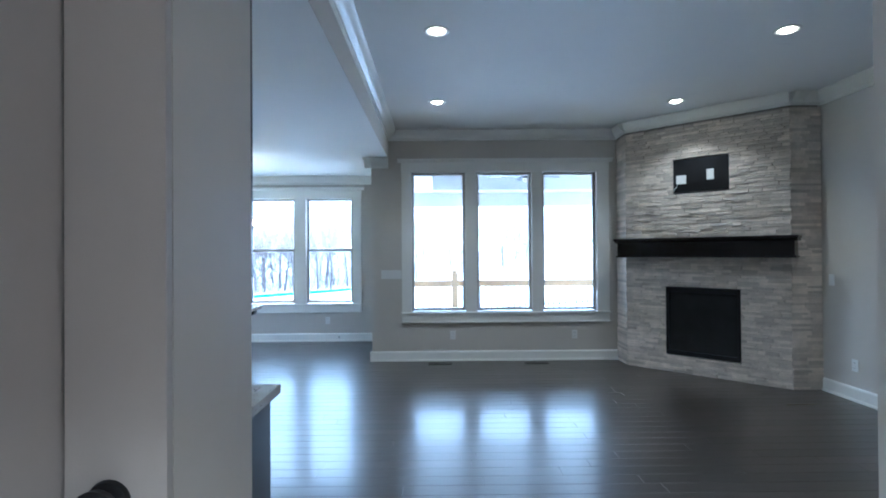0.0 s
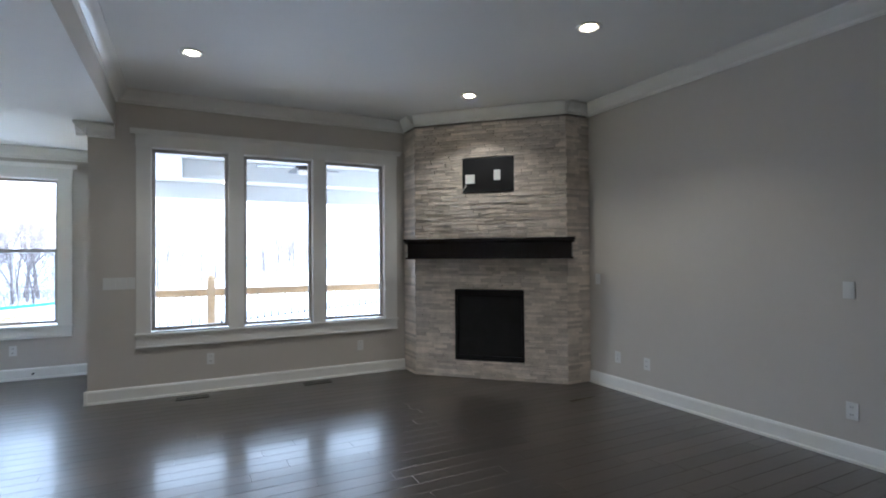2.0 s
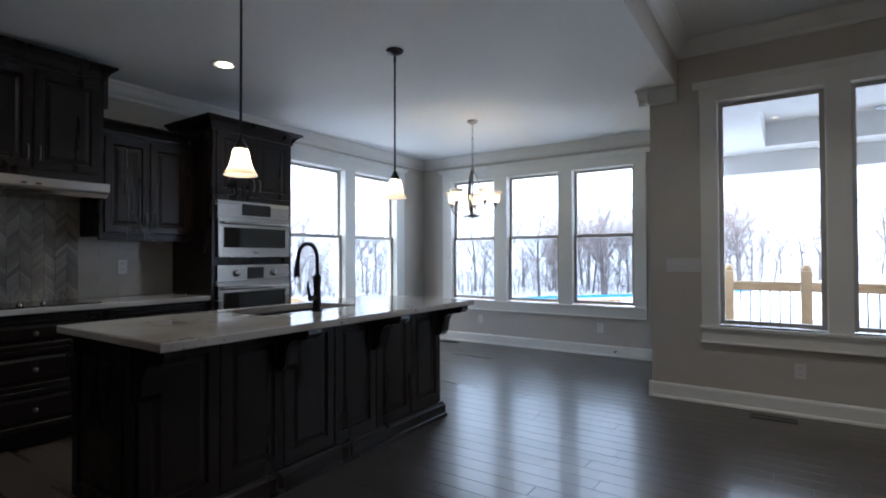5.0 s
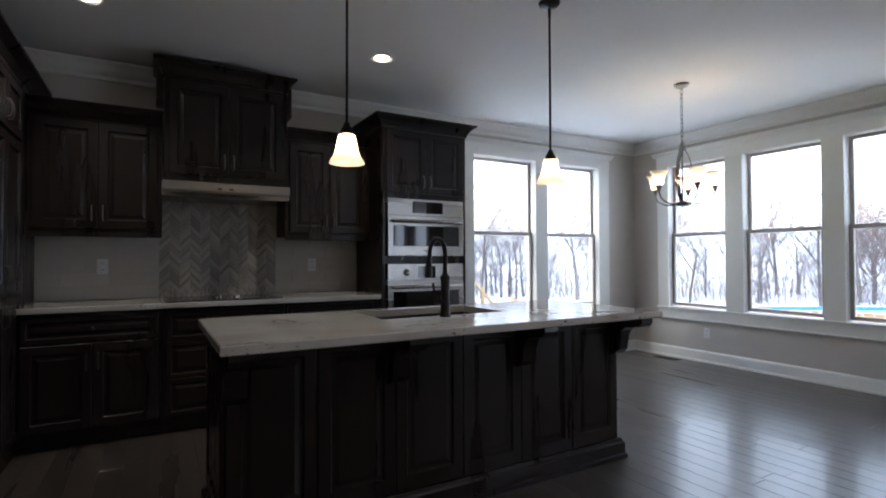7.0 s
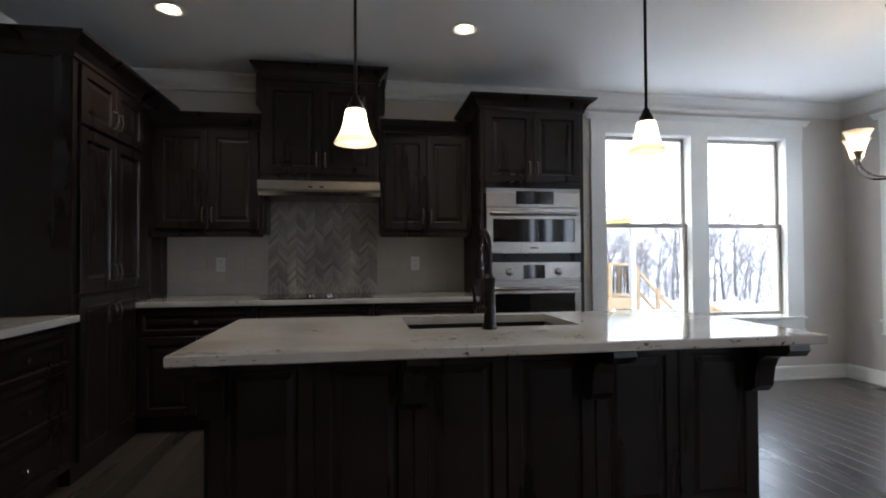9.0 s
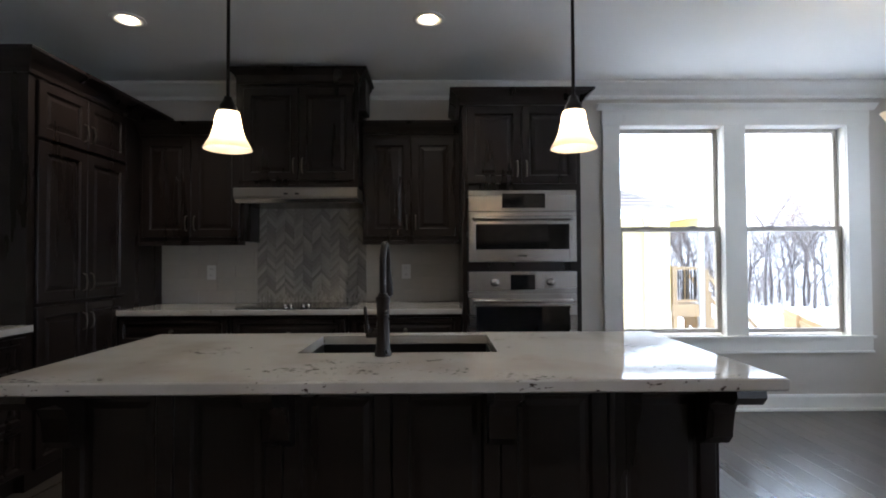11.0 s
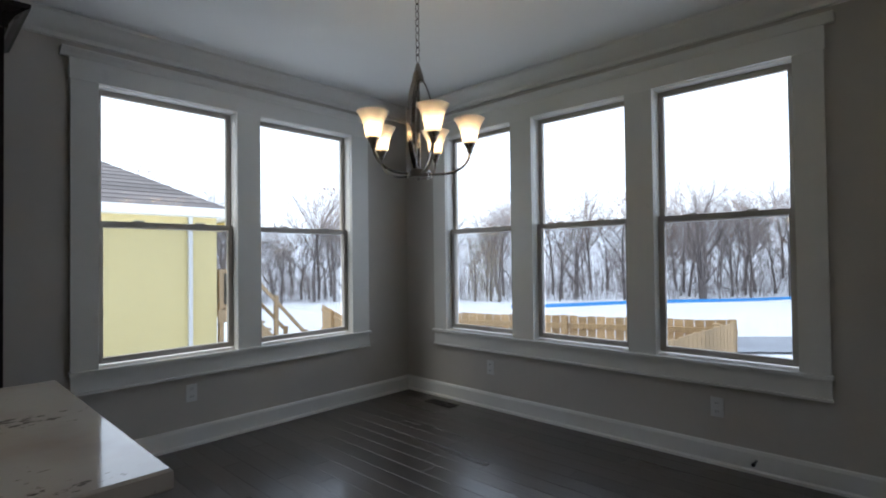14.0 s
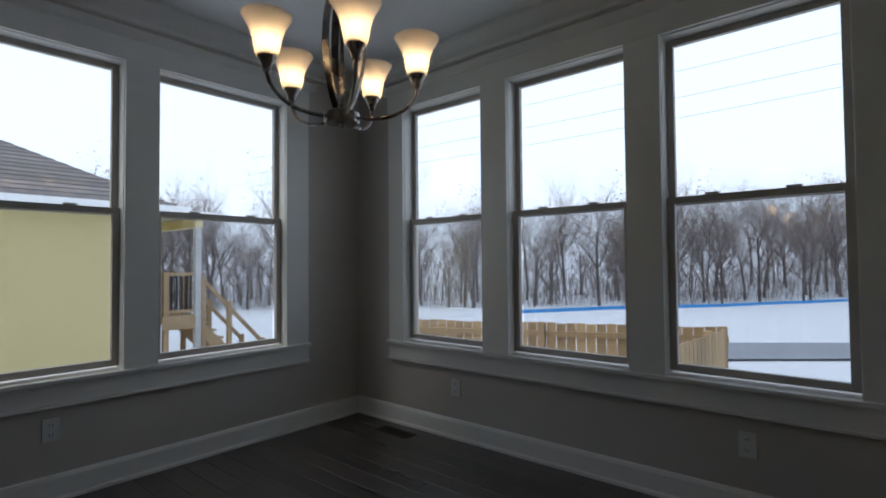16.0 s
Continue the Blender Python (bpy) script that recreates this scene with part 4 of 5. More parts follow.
while z < HK - CZ - 0.04:
    pts = [(0.011 * math.cos(t) * (1 if i % 2 else 0.0), 0.011 * math.cos(t) * (0 if i % 2 else 1.0), z + 0.02 + 0.022 * math.sin(t)) for t in np.linspace(0, 2 * math.pi, 11)]
    part("chain_link", tube(pts, 0.0026, 5, caps=False), NICKEL, ch)
    z += 0.036
    i += 1
part("canopy", lathe([(0.0, HK - CZ - 0.04), (0.012, HK - CZ - 0.04), (0.05, HK - CZ - 0.022), (0.062, HK - CZ - 0.006), (0.062, HK - CZ), (0.0, HK - CZ)], 24), NICKEL, ch, smooth=True)


# ---- plates, outlets, vents ----
def outlet(m, kind_="outlet", w=0.072, h=0.116, label="white duplex outlet plate on the wall"):
    """Wall plate: x along the wall, y into the wall."""
    o = thing("wall_outlet" if kind_ == "outlet" else "light_switch", m, label, kind_ if kind_ == "outlet" else "switch", "wall plates")
    part("plate", abox(-w / 2, w / 2, -0.007, 0.0, -h / 2, h / 2, 0.0025), PLASTIC, o)
    if kind_ == "outlet":
        for s in (-0.025, 0.025):
            r = part("socket", abox(-0.017, 0.017, -0.0095, -0.0072, s - 0.016, s + 0.016, 0.001), PLASTIC, o)
            part("slot", abox(-0.008, -0.005, -0.0102, -0.0096, s - 0.004, s + 0.008), SLOT, r)
            part("slot", abox(0.005, 0.008, -0.0102, -0.0096, s - 0.004, s + 0.008), SLOT, r)
    else:
        n = max(1, round((w - 0.03) / 0.046))
        for i in range(n):
            cx = (i - (n - 1) / 2) * 0.046
            part("rocker", abox(cx - 0.016, cx + 0.016, -0.011, -0.0072, -0.033, 0.033, 0.002), PLASTIC, o)
    return o


for x, z in ((0.203, 0.343), (1.831, 0.343)):
    outlet(pose(x, YL - 0.001, z))
outlet(pose(-0.611, YL - 0.001, 1.155), "switch", 0.27, 0.116, "wide white switch plate beside the window")
for x in (-3.532, -1.808):
    outlet(pose(x, YN - 0.001, 0.342))
outlet(pose(XW + 0.001, 7.283, 0.36, 0, 0, 90))
for y, z in ((5.745, 0.34), (5.371, 0.337), (3.661, 0.343)):
    outlet(pose(XE - 0.001, y, z, 0, 0, -90))
outlet(pose(XE - 0.001, 6.022, 1.142, 0, 0, -90), "switch", 0.07, 0.115, "white single switch plate beside the chimney")
outlet(pose(XE - 0.001, 3.67, 1.157, 0, 0, -90), "switch", 0.07, 0.115, "white single switch plate on the plain wall")
outlet(pose(XW + 0.021, 3.394, 1.159, 0, 0, 90))
outlet(pose(XW + 0.021, 4.976, 1.159, 0, 0, 90))


def vent(x, y, along_x=True):
    v = thing("floor_vent", pose(x, y, 0.0005, 0, 0, 0 if along_x else 90), "brown metal floor register set in the hardwood", "vent", "floor vents")
    bm = bmesh.new()
    for a, b, c, d in ((-0.15, 0.15, -0.055, -0.04), (-0.15, 0.15, 0.04, 0.055), (-0.15, -0.135, -0.04, 0.04), (0.135, 0.15, -0.04, 0.04)):
        box(bm, a, b, c, d, 0.0, 0.006)
    part("frame", bm, VENT, v)
    for i in range(12):
        x0 = -0.13 + i * 0.022
        part("slat", abox(x0, x0 + 0.01, -0.04, 0.04, 0.0, 0.005), VENT, v)


vent(0.03, YL - 0.19)
vent(1.28, YL - 0.19)
vent(-3.95, YN - 0.17)
ds = thing("door_stop", pose(-1.606, YN - 0.016, 0.075), "small dark spring door stop on the baseboard", "door stop")
part("spring", tube([(0, 0, 0), (0, -0.06, 0.0)], 0.007, 8), BRONZE, ds)
part("tip", tube([(0, -0.06, 0.0), (0, -0.078, 0.0)], 0.011, 10), BLACK, ds)

# narrow hall closet door with a black knob
hd = thing("door_1", pose(-0.654, 1.876, 0), "narrow grey-white closet door with a black knob", "door", kind="structure")
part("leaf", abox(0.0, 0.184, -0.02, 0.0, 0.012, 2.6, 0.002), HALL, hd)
part("knob", tube([(0.08, -y, 1.0) for y in (0.02, 0.03, 0.04, 0.05, 0.065, 0.074)], [0.04, 0.038, 0.014, 0.036, 0.039, 0.02], 20), BLACK, hd, "black round door knob", smooth=True)

# ---- wall tiles behind the counter ----
bs = thing("backsplash", pose(XW, 0, 0, 0, 0, 90), "cream tile backsplash with a marble chevron panel", "backsplash", kind="structure")
c0, c1, cz0, cz1 = 3.765, 4.652, 0.912, 1.79
bm = bmesh.new()
box(bm, 2.985, 5.405, -0.010, -0.001, 0.912, 1.44)
box(bm, c0, c1, -0.010, -0.001, 1.44, cz1)
part("grout", bm, GROUT, bs)
tile_meshes = {}


def tile(x0, x1, z0, z1):
    g = 0.0012
    key = (round(x1 - x0, 3), round(z1 - z0, 3))
    if key not in tile_meshes:
        tile_meshes[key] = mesh_of("tile", abox(g, x1 - x0 - g, -0.018, -0.0102, g, z1 - z0 - g), TILEW)
    o = new("tile", tile_meshes[key])
    o.parent = bs
    o.location = (x0, 0, z0)


for span in ((2.985, c0), (c1, 5.405)):
    for r in range(5):
        z0, z1 = 0.912 + r * 0.102, min(0.912 + (r + 1) * 0.102, 1.42)
        x = span[0] - (0.15 if r % 2 else 0.0)
        while x < span[1] - 0.01:
            a, b = max(x, span[0]), min(x + 0.3, span[1])
            if b - a > 0.012:
                tile(a, b, z0, z1)
            x += 0.3
# chevron pieces in twelve columns
cols = 12
cw = (c1 - c0) / cols
ph, rise = 0.034, cw * 1.0
chev = {}
for k in range(cols):
    up = 1 if k % 2 == 0 else -1
    x0 = c0 + k * cw
    key = up
    if key not in chev:
        g = 0.0011
        lo, hi = (0.0, rise) if up > 0 else (rise, 0.0)
        chev[key] = mesh_of("tile", prism([(g, lo + g), (cw - g, hi + g), (cw - g, hi + ph - g), (g, lo + ph - g)], "y", -0.019, -0.0102), CHEV)
    z = cz0 - rise
    while z < cz1 - ph * 0.5:
        if z + 0.0 >= cz0 - 0.001 and z + rise + ph <= cz1:
            o = new("tile", chev[key])
            o.parent = bs
            o.location = (x0, 0, z)
        else:
            # cut piece at the panel's foot or head
            g = 0.0011
            lo, hi = (z, z + rise) if up > 0 else (z + rise, z)
            n = 5
            top = [(x0 + g + (cw - 2 * g) * i / n, min(max(lo + (hi - lo) * i / n + ph - g, cz0), cz1)) for i in range(n + 1)]
            bot = [(x0 + g + (cw - 2 * g) * i / n, min(max(lo + (hi - lo) * i / n + g, cz0), cz1)) for i in range(n + 1)]
            bm = bmesh.new()
            for i in range(n):
                if top[i][1] - bot[i][1] > 0.003 and top[i + 1][1] - bot[i + 1][1] > 0.003:
                    prism([bot[i], bot[i + 1], top[i + 1], top[i]], "y", -0.019, -0.0102, bm)
            if bm.faces:
                part("tile", bm, CHEV, bs)
            else:
                bm.free()
        z += ph

# ---- outdoors ----
GZ = -1.5


def ground_height(x, y):
    """Level round the house, a gentle fall to the woods and a hill behind them."""
    far = -min(0.75, max(0.0, math.hypot(x, y) - 14) * 0.02)
    hill = 6.5 * min(1.0, max(0.0, math.hypot(x, y) - 62) / 60) ** 1.3
    return GZ + far + hill + 0.12 * noise.noise(Vector((x * 0.05, y * 0.05, 0)))


bm = bmesh.new()
xs = sorted({*[-2000, -600, -250, -160], *range(-140, 141, 5), *[160, 250, 600, 2000]})
yz = sorted({*[-2000, -600, -250, -100], *range(-60, 131, 5), *[160, 250, 600, 2000]})
grid = [[bm.verts.new((x, y, min(ground_height(x, y), 6.0))) for y in yz] for x in xs]
for i in range(len(xs) - 1):
    for j in range(len(yz) - 1):
        bm.faces.new((grid[i][j], grid[i + 1][j], grid[i + 1][j + 1], grid[i][j + 1]))
solid("ground", bm, SNOW, "snow-covered ground falling gently to the woods", "ground", smooth=True, **S)
bm = bmesh.new()
near, far_edge = [], []
for k in range(13):
    q = -0.12 + 1.12 * k / 12
    near.append(bm.verts.new((-4.7 + 25 * q, 22.8 + 20.6 * q, ground_height(-4.7 + 25 * q, 22.8 + 20.6 * q) + 0.07)))
    far_edge.append(bm.verts.new((-5.4 + 25 * q, 26.4 + 20.6 * q, ground_height(-5.4 + 25 * q, 26.4 + 20.6 * q) + 0.07)))
for k in range(12):
    bm.faces.new((near[k], near[k + 1], far_edge[k + 1], far_edge[k]))
solid("road", bm, ICE, "wet grey pavement cleared of snow", "road", **S)
solid("foundation", abox(XW - 0.15, XE + 0.15, YS - 4, YL + 0.05, -1.8, -0.31), mat("concrete_grey", (0.35, 0.34, 0.33), 0.9, noise_scale=2, amount=0.15), "grey concrete foundation wall", "foundation", **S)
solid("roof_slab", abox(XW - 0.3, XE + 0.3, -2.8, YN + 0.3, HG + 0.12, HG + 0.3), ROOF, "shingled roof over the rooms", "roof", **S)

# blue silt fence at the foot of the woods
sf = thing("silt_fence", pose(0, 0, 0), "low blue fabric silt fence at the wood's edge", "fence")
bm = bmesh.new()
pts = [(-20 + 1.1 * i + 0.2 * math.sin(i), 32.5 + 1.85 * i) for i in range(17)]
for (a, b), (c, d) in zip(pts, pts[1:]):
    za, zb = ground_height(a, b) - 0.1, ground_height(c, d) - 0.1
    q = [bm.verts.new(v) for v in ((a, b, za), (c, d, zb), (c, d, zb + 0.33), (a, b, za + 0.33), (a, b + 0.04, za), (c, d + 0.04, zb), (c, d + 0.04, zb + 0.33), (a, b + 0.04, za + 0.33))]
    for f in ((0, 1, 2, 3), (7, 6, 5, 4), (3, 2, 6, 7)):
        bm.faces.new([q[i] for i in f])
part("fabric", bm, BLUE, sf)

# picket fence
fence = thing("wooden_fence", pose(0, 0, 0), "new pale pine privacy fence round the neighbouring yard", "fence")
board = mesh_of("board", abox(-0.0672, 0.0672, -0.009, 0.009, 0.0, 1.75, 0.004), CEDAR)
post_mesh = mesh_of("post", abox(-0.045, 0.045, -0.045, 0.045, 0.0, 1.8, 0.004), CEDAR)


def fence_run(p, q, top):
    p, q = Vector((*p, 0)), Vector((*q, 0))
    n = int((q - p).length / 0.142)
    yaw = math.degrees(math.atan2((q - p).y, (q - p).x))
    for i in range(n):
        e = p.lerp(q, (i + 0.5) / n)
        o = new("board", board)
        o.parent = fence
        o.matrix_basis = pose(e.x, e.y, top - 1.75 + random.uniform(-0.012, 0.012), 0, 0, yaw)
        if i % 17 == 0:
            o = new("post", post_mesh)
            o.parent = fence
            o.matrix_basis = pose(e.x - 0.06 * math.sin(radians(yaw)), e.y + 0.06 * math.cos(radians(yaw)), top - 1.78, 0, 0, yaw)
    for h in (0.3, 0.95, 1.55):
        bm = bmesh.new()
        box(bm, 0, (q - p).length, 0.012, 0.05, top - 1.75 + h, top - 1.75 + h + 0.085)
        o = part("rail", bm, CEDAR, fence)
        o.matrix_basis = pose(p.x, p.y, 0, 0, 0, yaw)


fence_run((-2.9, 14.4), (-8.3, 12.1), 0.28)
fence_run((-8.45, 12.15), (-15.0, 15.2), -0.2)
fence_run((-3.05, 11.2), (-2.9, 14.35), 0.28)

# yellow neighbour house
house = thing("neighbour_house", pose(-12.3, 10.7, 0), "pale yellow house with grey shingle hip roof", "house")
part("wall", abox(-14, 0, -16, 0, -1.8, 2.22), YELLOW, house)
soff = abox(-14.4, 0.4, -16.4, 0.4, 2.2, 2.26)
part("soffit", soff, WHITEMETAL, house)
part("gutter", abox(0.28, 0.42, -16.4, 0.42, 2.24, 2.38, 0.02), WHITEMETAL, house, "white metal gutter")
part("gutter", abox(-14.4, 0.28, 0.28, 0.42, 2.24, 2.38, 0.02), WHITEMETAL, house, "white metal gutter")
part("downspout", abox(0.02, 0.1, -0.62, -0.54, -1.6, 2.2, 0.01), WHITEMETAL, house, "white downspout")
roof = part("roof", bmesh.new(), ROOF, house, "grey-brown shingles")
bm = bmesh.new()
courses, run, slope = 40, 7.4, 0.55
for k in range(courses):
    a, b = run * k / courses, run * (k + 1) / courses
    z0, z1 = 2.3 + slope * a + 0.015, 2.3 + slope * b
    r = [((0.4 - a), (0.4 - a)), ((0.4 - b), (0.4 - b))]
    lo = [(-14.4 + a, -16.4 + a), (0.4 - a, -16.4 + a), (0.4 - a, 0.4 - a), (-14.4 + a, 0.4 - a)]
    hi = [(-14.4 + b, -16.4 + b), (0.4 - b, -16.4 + b), (0.4 - b, 0.4 - b), (-14.4 + b, 0.4 - b)]
    for i in range(4):
        j = (i + 1) % 4
        q = [bm.verts.new(v) for v in ((*lo[i], z0), (*lo[j], z0), (*hi[j], z1), (*hi[i], z1))]
        bm.faces.new(q)
        w = [bm.verts.new(v) for v in ((*lo[i], z0 - 0.015), (*lo[j], z0 - 0.015), (*lo[j], z0), (*lo[i], z0))]
        bm.faces.new(w)
bm.to_mesh(roof.data)
bm.free()

# its deck with a stair, under a corner of the roof
nd = thing("neighbour_deck", pose(-12.3, 10.72, 0), "tan wooden deck with white post and stair beside the house", "deck")
part("platform", abox(-2.2, 0.0, 0.0, 0.72, 0.0, 0.16), DECKWOOD, nd)
part("rim", abox(0.001, 0.04, 0.0, 0.72, -0.12, 0.16), DECKWOOD, nd)
for x, y in ((-2.1, 0.64), (-0.08, 0.1)):
    part("post", abox(x - 0.05, x + 0.05, y - 0.05, y + 0.05, GZ - 0.2, 1.06), DECKWOOD, nd)
part("roof_post", abox(-0.06, 0.06, 0.64, 0.76, GZ - 0.2, 2.19, 0.006), PORCHW, nd, "white porch post")
part("roof_beam", abox(-2.3, 0.08, 0.62, 0.78, 2.0, 2.19), YELLOW, nd, "pale yellow boxed beam")
part("porch_roof", abox(-2.4, 0.4, 0.43, 0.98, 2.2, 2.3), WHITEMETAL, nd, "white fascia of the porch roof")
part("rail", abox(-0.1, -0.02, 0.1, 0.64, 0.98, 1.04), DECKWOOD, nd)
part("rail", abox(-0.08, -0.04, 0.1, 0.64, 0.22, 0.27), DECKWOOD, nd)
part("rail", abox(-2.1, -0.1, 0.62, 0.68, 0.98, 1.04), DECKWOOD, nd)
for i in range(5):
    part("baluster", abox(-0.07, -0.05, 0.19 + i * 0.1, 0.21 + i * 0.1, 0.27, 0.98), BLACK, nd, "thin black baluster")
for i in range(14):
    part("baluster", abox(-1.98 + i * 0.135, -1.96 + i * 0.135, 0.64, 0.66, 0.16, 0.98), BLACK, nd, "thin black baluster")
for i in range(9):
    part("tread", abox(-0.95, -0.02, 0.74 + i * 0.17, 0.96 + i * 0.17, -0.05 - i * 0.185, -0.01 - i * 0.185), DECKWOOD, nd)
for x in (-0.97, 0.0):
    part("stringer", prism([(0.72, 0.1), (2.25, -1.55), (2.25, -1.75), (2.1, -1.75), (0.72, -0.25)], "x", x - 0.02, x + 0.02), DECKWOOD, nd)
    part("stair_rail", prism([(0.78, 0.98), (2.2, -0.55), (2.2, -0.66), (0.78, 0.87)], "x", x - 0.03, x + 0.03), DECKWOOD, nd)
    for y, top in ((0.82, 0.98), (1.4, 0.4), (2.2, -0.5)):
        part("stair_post", abox(x - 0.045, x + 0.045, y - 0.045, y + 0.045, GZ - 0.2, top), DECKWOOD, nd)

# covered porch outside the great room
porch = thing("porch_ceiling", pose(0, 0, 0), "white porch ceiling with a tray and fascia beam", "porch")
PX0, PX1, PY0, PY1 = XC + TH + 0.002, 6.5, YL + TH + 0.002, 11.3
bm = bmesh.new()
tx0, tx1, ty0, ty1 = -0.08, 4.6, 8.75, 10.6
box(bm, PX0, tx0, PY0, PY1, 2.63, 2.69)
box(bm, tx1, PX1, PY0, PY1, 2.63, 2.69)
box(bm, tx0, tx1, PY0, ty0, 2.63, 2.69)
box(bm, tx0, tx1, ty1, PY1, 2.63, 2.69)
box(bm, tx0, tx1, ty0, ty1, 2.93, 2.99)
for a, b, c, d in ((tx0 - 0.05, tx0, ty0, ty1), (tx1, tx1 + 0.05, ty0, ty1), (tx0, tx1, ty0 - 0.05, ty0), (tx0, tx1, ty1, ty1 + 0.05)):
    box(bm, a, b, c, d, 2.691, 2.99)
part("ceiling_board", bm, PORCHW, porch)
part("beam", abox(PX0, PX1, PY1 - 0.22, PY1, 2.365, 2.629), PORCHW, porch)
for x, y in ((0.55, 10.85), (3.9, 10.85), (0.55, 10.1)):
    z = 2.625 if y > 10.6 else 2.925
    pc = thing("porch_light", pose(x, y, z), "small round recessed porch light", "ceiling light", "porch lights")
    part("trim_ring", lathe([(0.05, 0.0), (0.08, -0.004), (0.078, -0.01), (0.05, -0.006)], 20), PLASTIC, pc)
    part("lens", lathe([(0.0, -0.004), (0.05, -0.004)], 20), LENS, pc)
fan = thing("ceiling_fan", pose(1.56, 9.7, 3.04), "dark porch ceiling fan with five blades at rest", "ceiling fan")
part("rod", tube([(0, 0, -0.112), (0, 0, -0.2)], 0.015, 10), BRONZE, fan)
part("motor", lathe([(0.0, -0.2), (0.06, -0.2), (0.11, -0.23), (0.11, -0.29), (0.07, -0.32), (0.0, -0.32)], 24), BRONZE, fan, smooth=True)
part("lamp_bowl", lathe([(0.07, -0.32), (0.08, -0.34), (0.06, -0.38), (0.0, -0.395)], 20), SHADE, fan, smooth=True)
for k in range(5):
    a = radians(72 * k + 20)
    bl = part("blade", prism([(0.12, -0.03), (0.2, -0.055), (0.62, -0.065), (0.66, -0.04), (0.66, 0.04), (0.62, 0.065), (0.2, 0.055), (0.12, 0.03)], "z", -0.275, -0.267), BRONZE, fan)
    bl.matrix_basis = pose(0, 0, 0, 6, 0, math.degrees(a))

deck = thing("deck", pose(0, 0, 0), "treated pine deck with snow and a baluster rail", "deck")
nb = int((PY1 - PY0) / 0.145)
for i in range(nb):
    part("board", abox(PX0, PX1, PY0 + i * 0.145, PY0 + i * 0.145 + 0.138, -0.16, -0.12), DECKWOOD, deck)
part("rim", abox(PX0, PX1, PY1 - 0.05, PY1, -0.4, -0.165), DECKWOOD, deck)
RY = 11.22
for x in (-0.555, 0.345, 3.4, 6.4):
    ps = part("post", abox(x - 0.062, x + 0.062, RY - 0.062, RY + 0.062, GZ - 0.2, 1.02, 0.006), DECKWOOD, deck)
    part("post_cap", lathe([(0.0, 1.12), (0.045, 1.1), (0.062, 1.06), (0.05, 1.03), (0.06, 1.02)], 16, at=(x, RY, 0)), DECKWOOD, ps, smooth=True)
for a, b in ((-0.49, 0.28), (0.41, 3.34), (3.46, 6.34)):
    part("rail", abox(a, b, RY - 0.07, RY + 0.07, 0.84, 0.88, 0.004), DECKWOOD, deck)
    part("rail", abox(a, b, RY - 0.02, RY + 0.02, 0.75, 0.838), DECKWOOD, deck)
    part("rail", abox(a, b, RY - 0.02, RY + 0.02, -0.04, 0.05), DECKWOOD, deck)
bal = mesh_of("baluster", abox(-0.009, 0.009, -0.009, 0.009, 0.05, 0.75), BLACK)
x = -0.41
while x < 6.3:
    if all(abs(x - p) > 0.09 for p in (0.345, 3.4)):
        o = new("baluster", bal)
        o.parent = deck
        o.location = (x, RY, 0)
    x += 0.115


# ---- bare winter trees ----
def bare_tree(seed, height, leafy=0.0):
    rng = random.Random(seed)
    trunk, twigs, leaves = ([], []), ([], []), ([], [])

    def limb(store, p, q, r0, r1, n):
        d = (q - p).normalized()
        s = d.cross(Vector((0.3, 0.2, 1)) if abs(d.z) < 0.95 else Vector((1, 0, 0))).normalized()
        u = d.cross(s)
        base = len(store[0])
        for e, r in ((p, r0), (q, r1)):
            for k in range(n):
                t = 2 * math.pi * k / n
                store[0].append(e + (s * math.cos(t) + u * math.sin(t)) * r)
        for k in range(n):
            store[1].append((base + k, base + (k + 1) % n, base + n + (k + 1) % n, base + n + k))

    def grow(p, d, length, r, level):
        steps = 3 if level < 2 else 2
        for i in range(steps):
            nd = (d + Vector((rng.uniform(-1, 1), rng.uniform(-1, 1), rng.uniform(-0.3, 0.6))) * (0.12 + 0.07 * level)).normalized()
            q = p + nd * length / steps
            r2 = r * (0.82 if level < 2 else 0.7)
            limb(trunk if level < 2 else twigs, p, q, r, r2, 6 if level == 0 else 4 if level < 3 else 3)
            if level < 5:
                for _ in range(rng.choice((2, 2, 3)) if level else (1, 3, 3)[i]):
                    a = rng.uniform(0, 2 * math.pi)
                    side = Vector((math.cos(a), math.sin(a), rng.uniform(0.1, 0.7)))
                    grow(q, (nd * 0.75 + side * 0.75).normalized(), length * rng.uniform(0.5, 0.68), r2 * rng.uniform(0.45, 0.65), level + 1 + (level > 2 and rng.random() < 0.35))
            elif leafy and rng.random() < leafy:
                b = len(leaves[0])
                c = q + Vector((rng.uniform(-.1, .1), rng.uniform(-.1, .1), rng.uniform(-.1, .1)))
                s = rng.uniform(0.05, 0.09)
                u = Vector((rng.uniform(-1, 1), rng.uniform(-1, 1), rng.uniform(-1, 1))).normalized() * s
                v = u.orthogonal().normalized() * s * 0.7
                leaves[0].extend((c - u, c + v, c + u, c - v))
                leaves[1].append((b, b + 1, b + 2, b + 3))
            p, d, r = q, nd, r2
    grow(Vector((0, 0, -0.3)), Vector((0, 0, 1)), height * 0.52, height * 0.014, 0)
    out = []
    for nm, store, m in (("trunk", trunk, BARK), ("crown", twigs, TWIG), ("leaves", leaves, LEAF)):
        if store[0]:
            me = bpy.data.meshes.new(nm)
            me.from_pydata([tuple(v) for v in store[0]], [], store[1])
            me.materials.append(m)
            out.append((nm, me))
    return out


kinds = [bare_tree(11 + i, 9.0, 0.05 if i in (1, 4) else 0.0) for i in range(6)]
rng = random.Random(3)


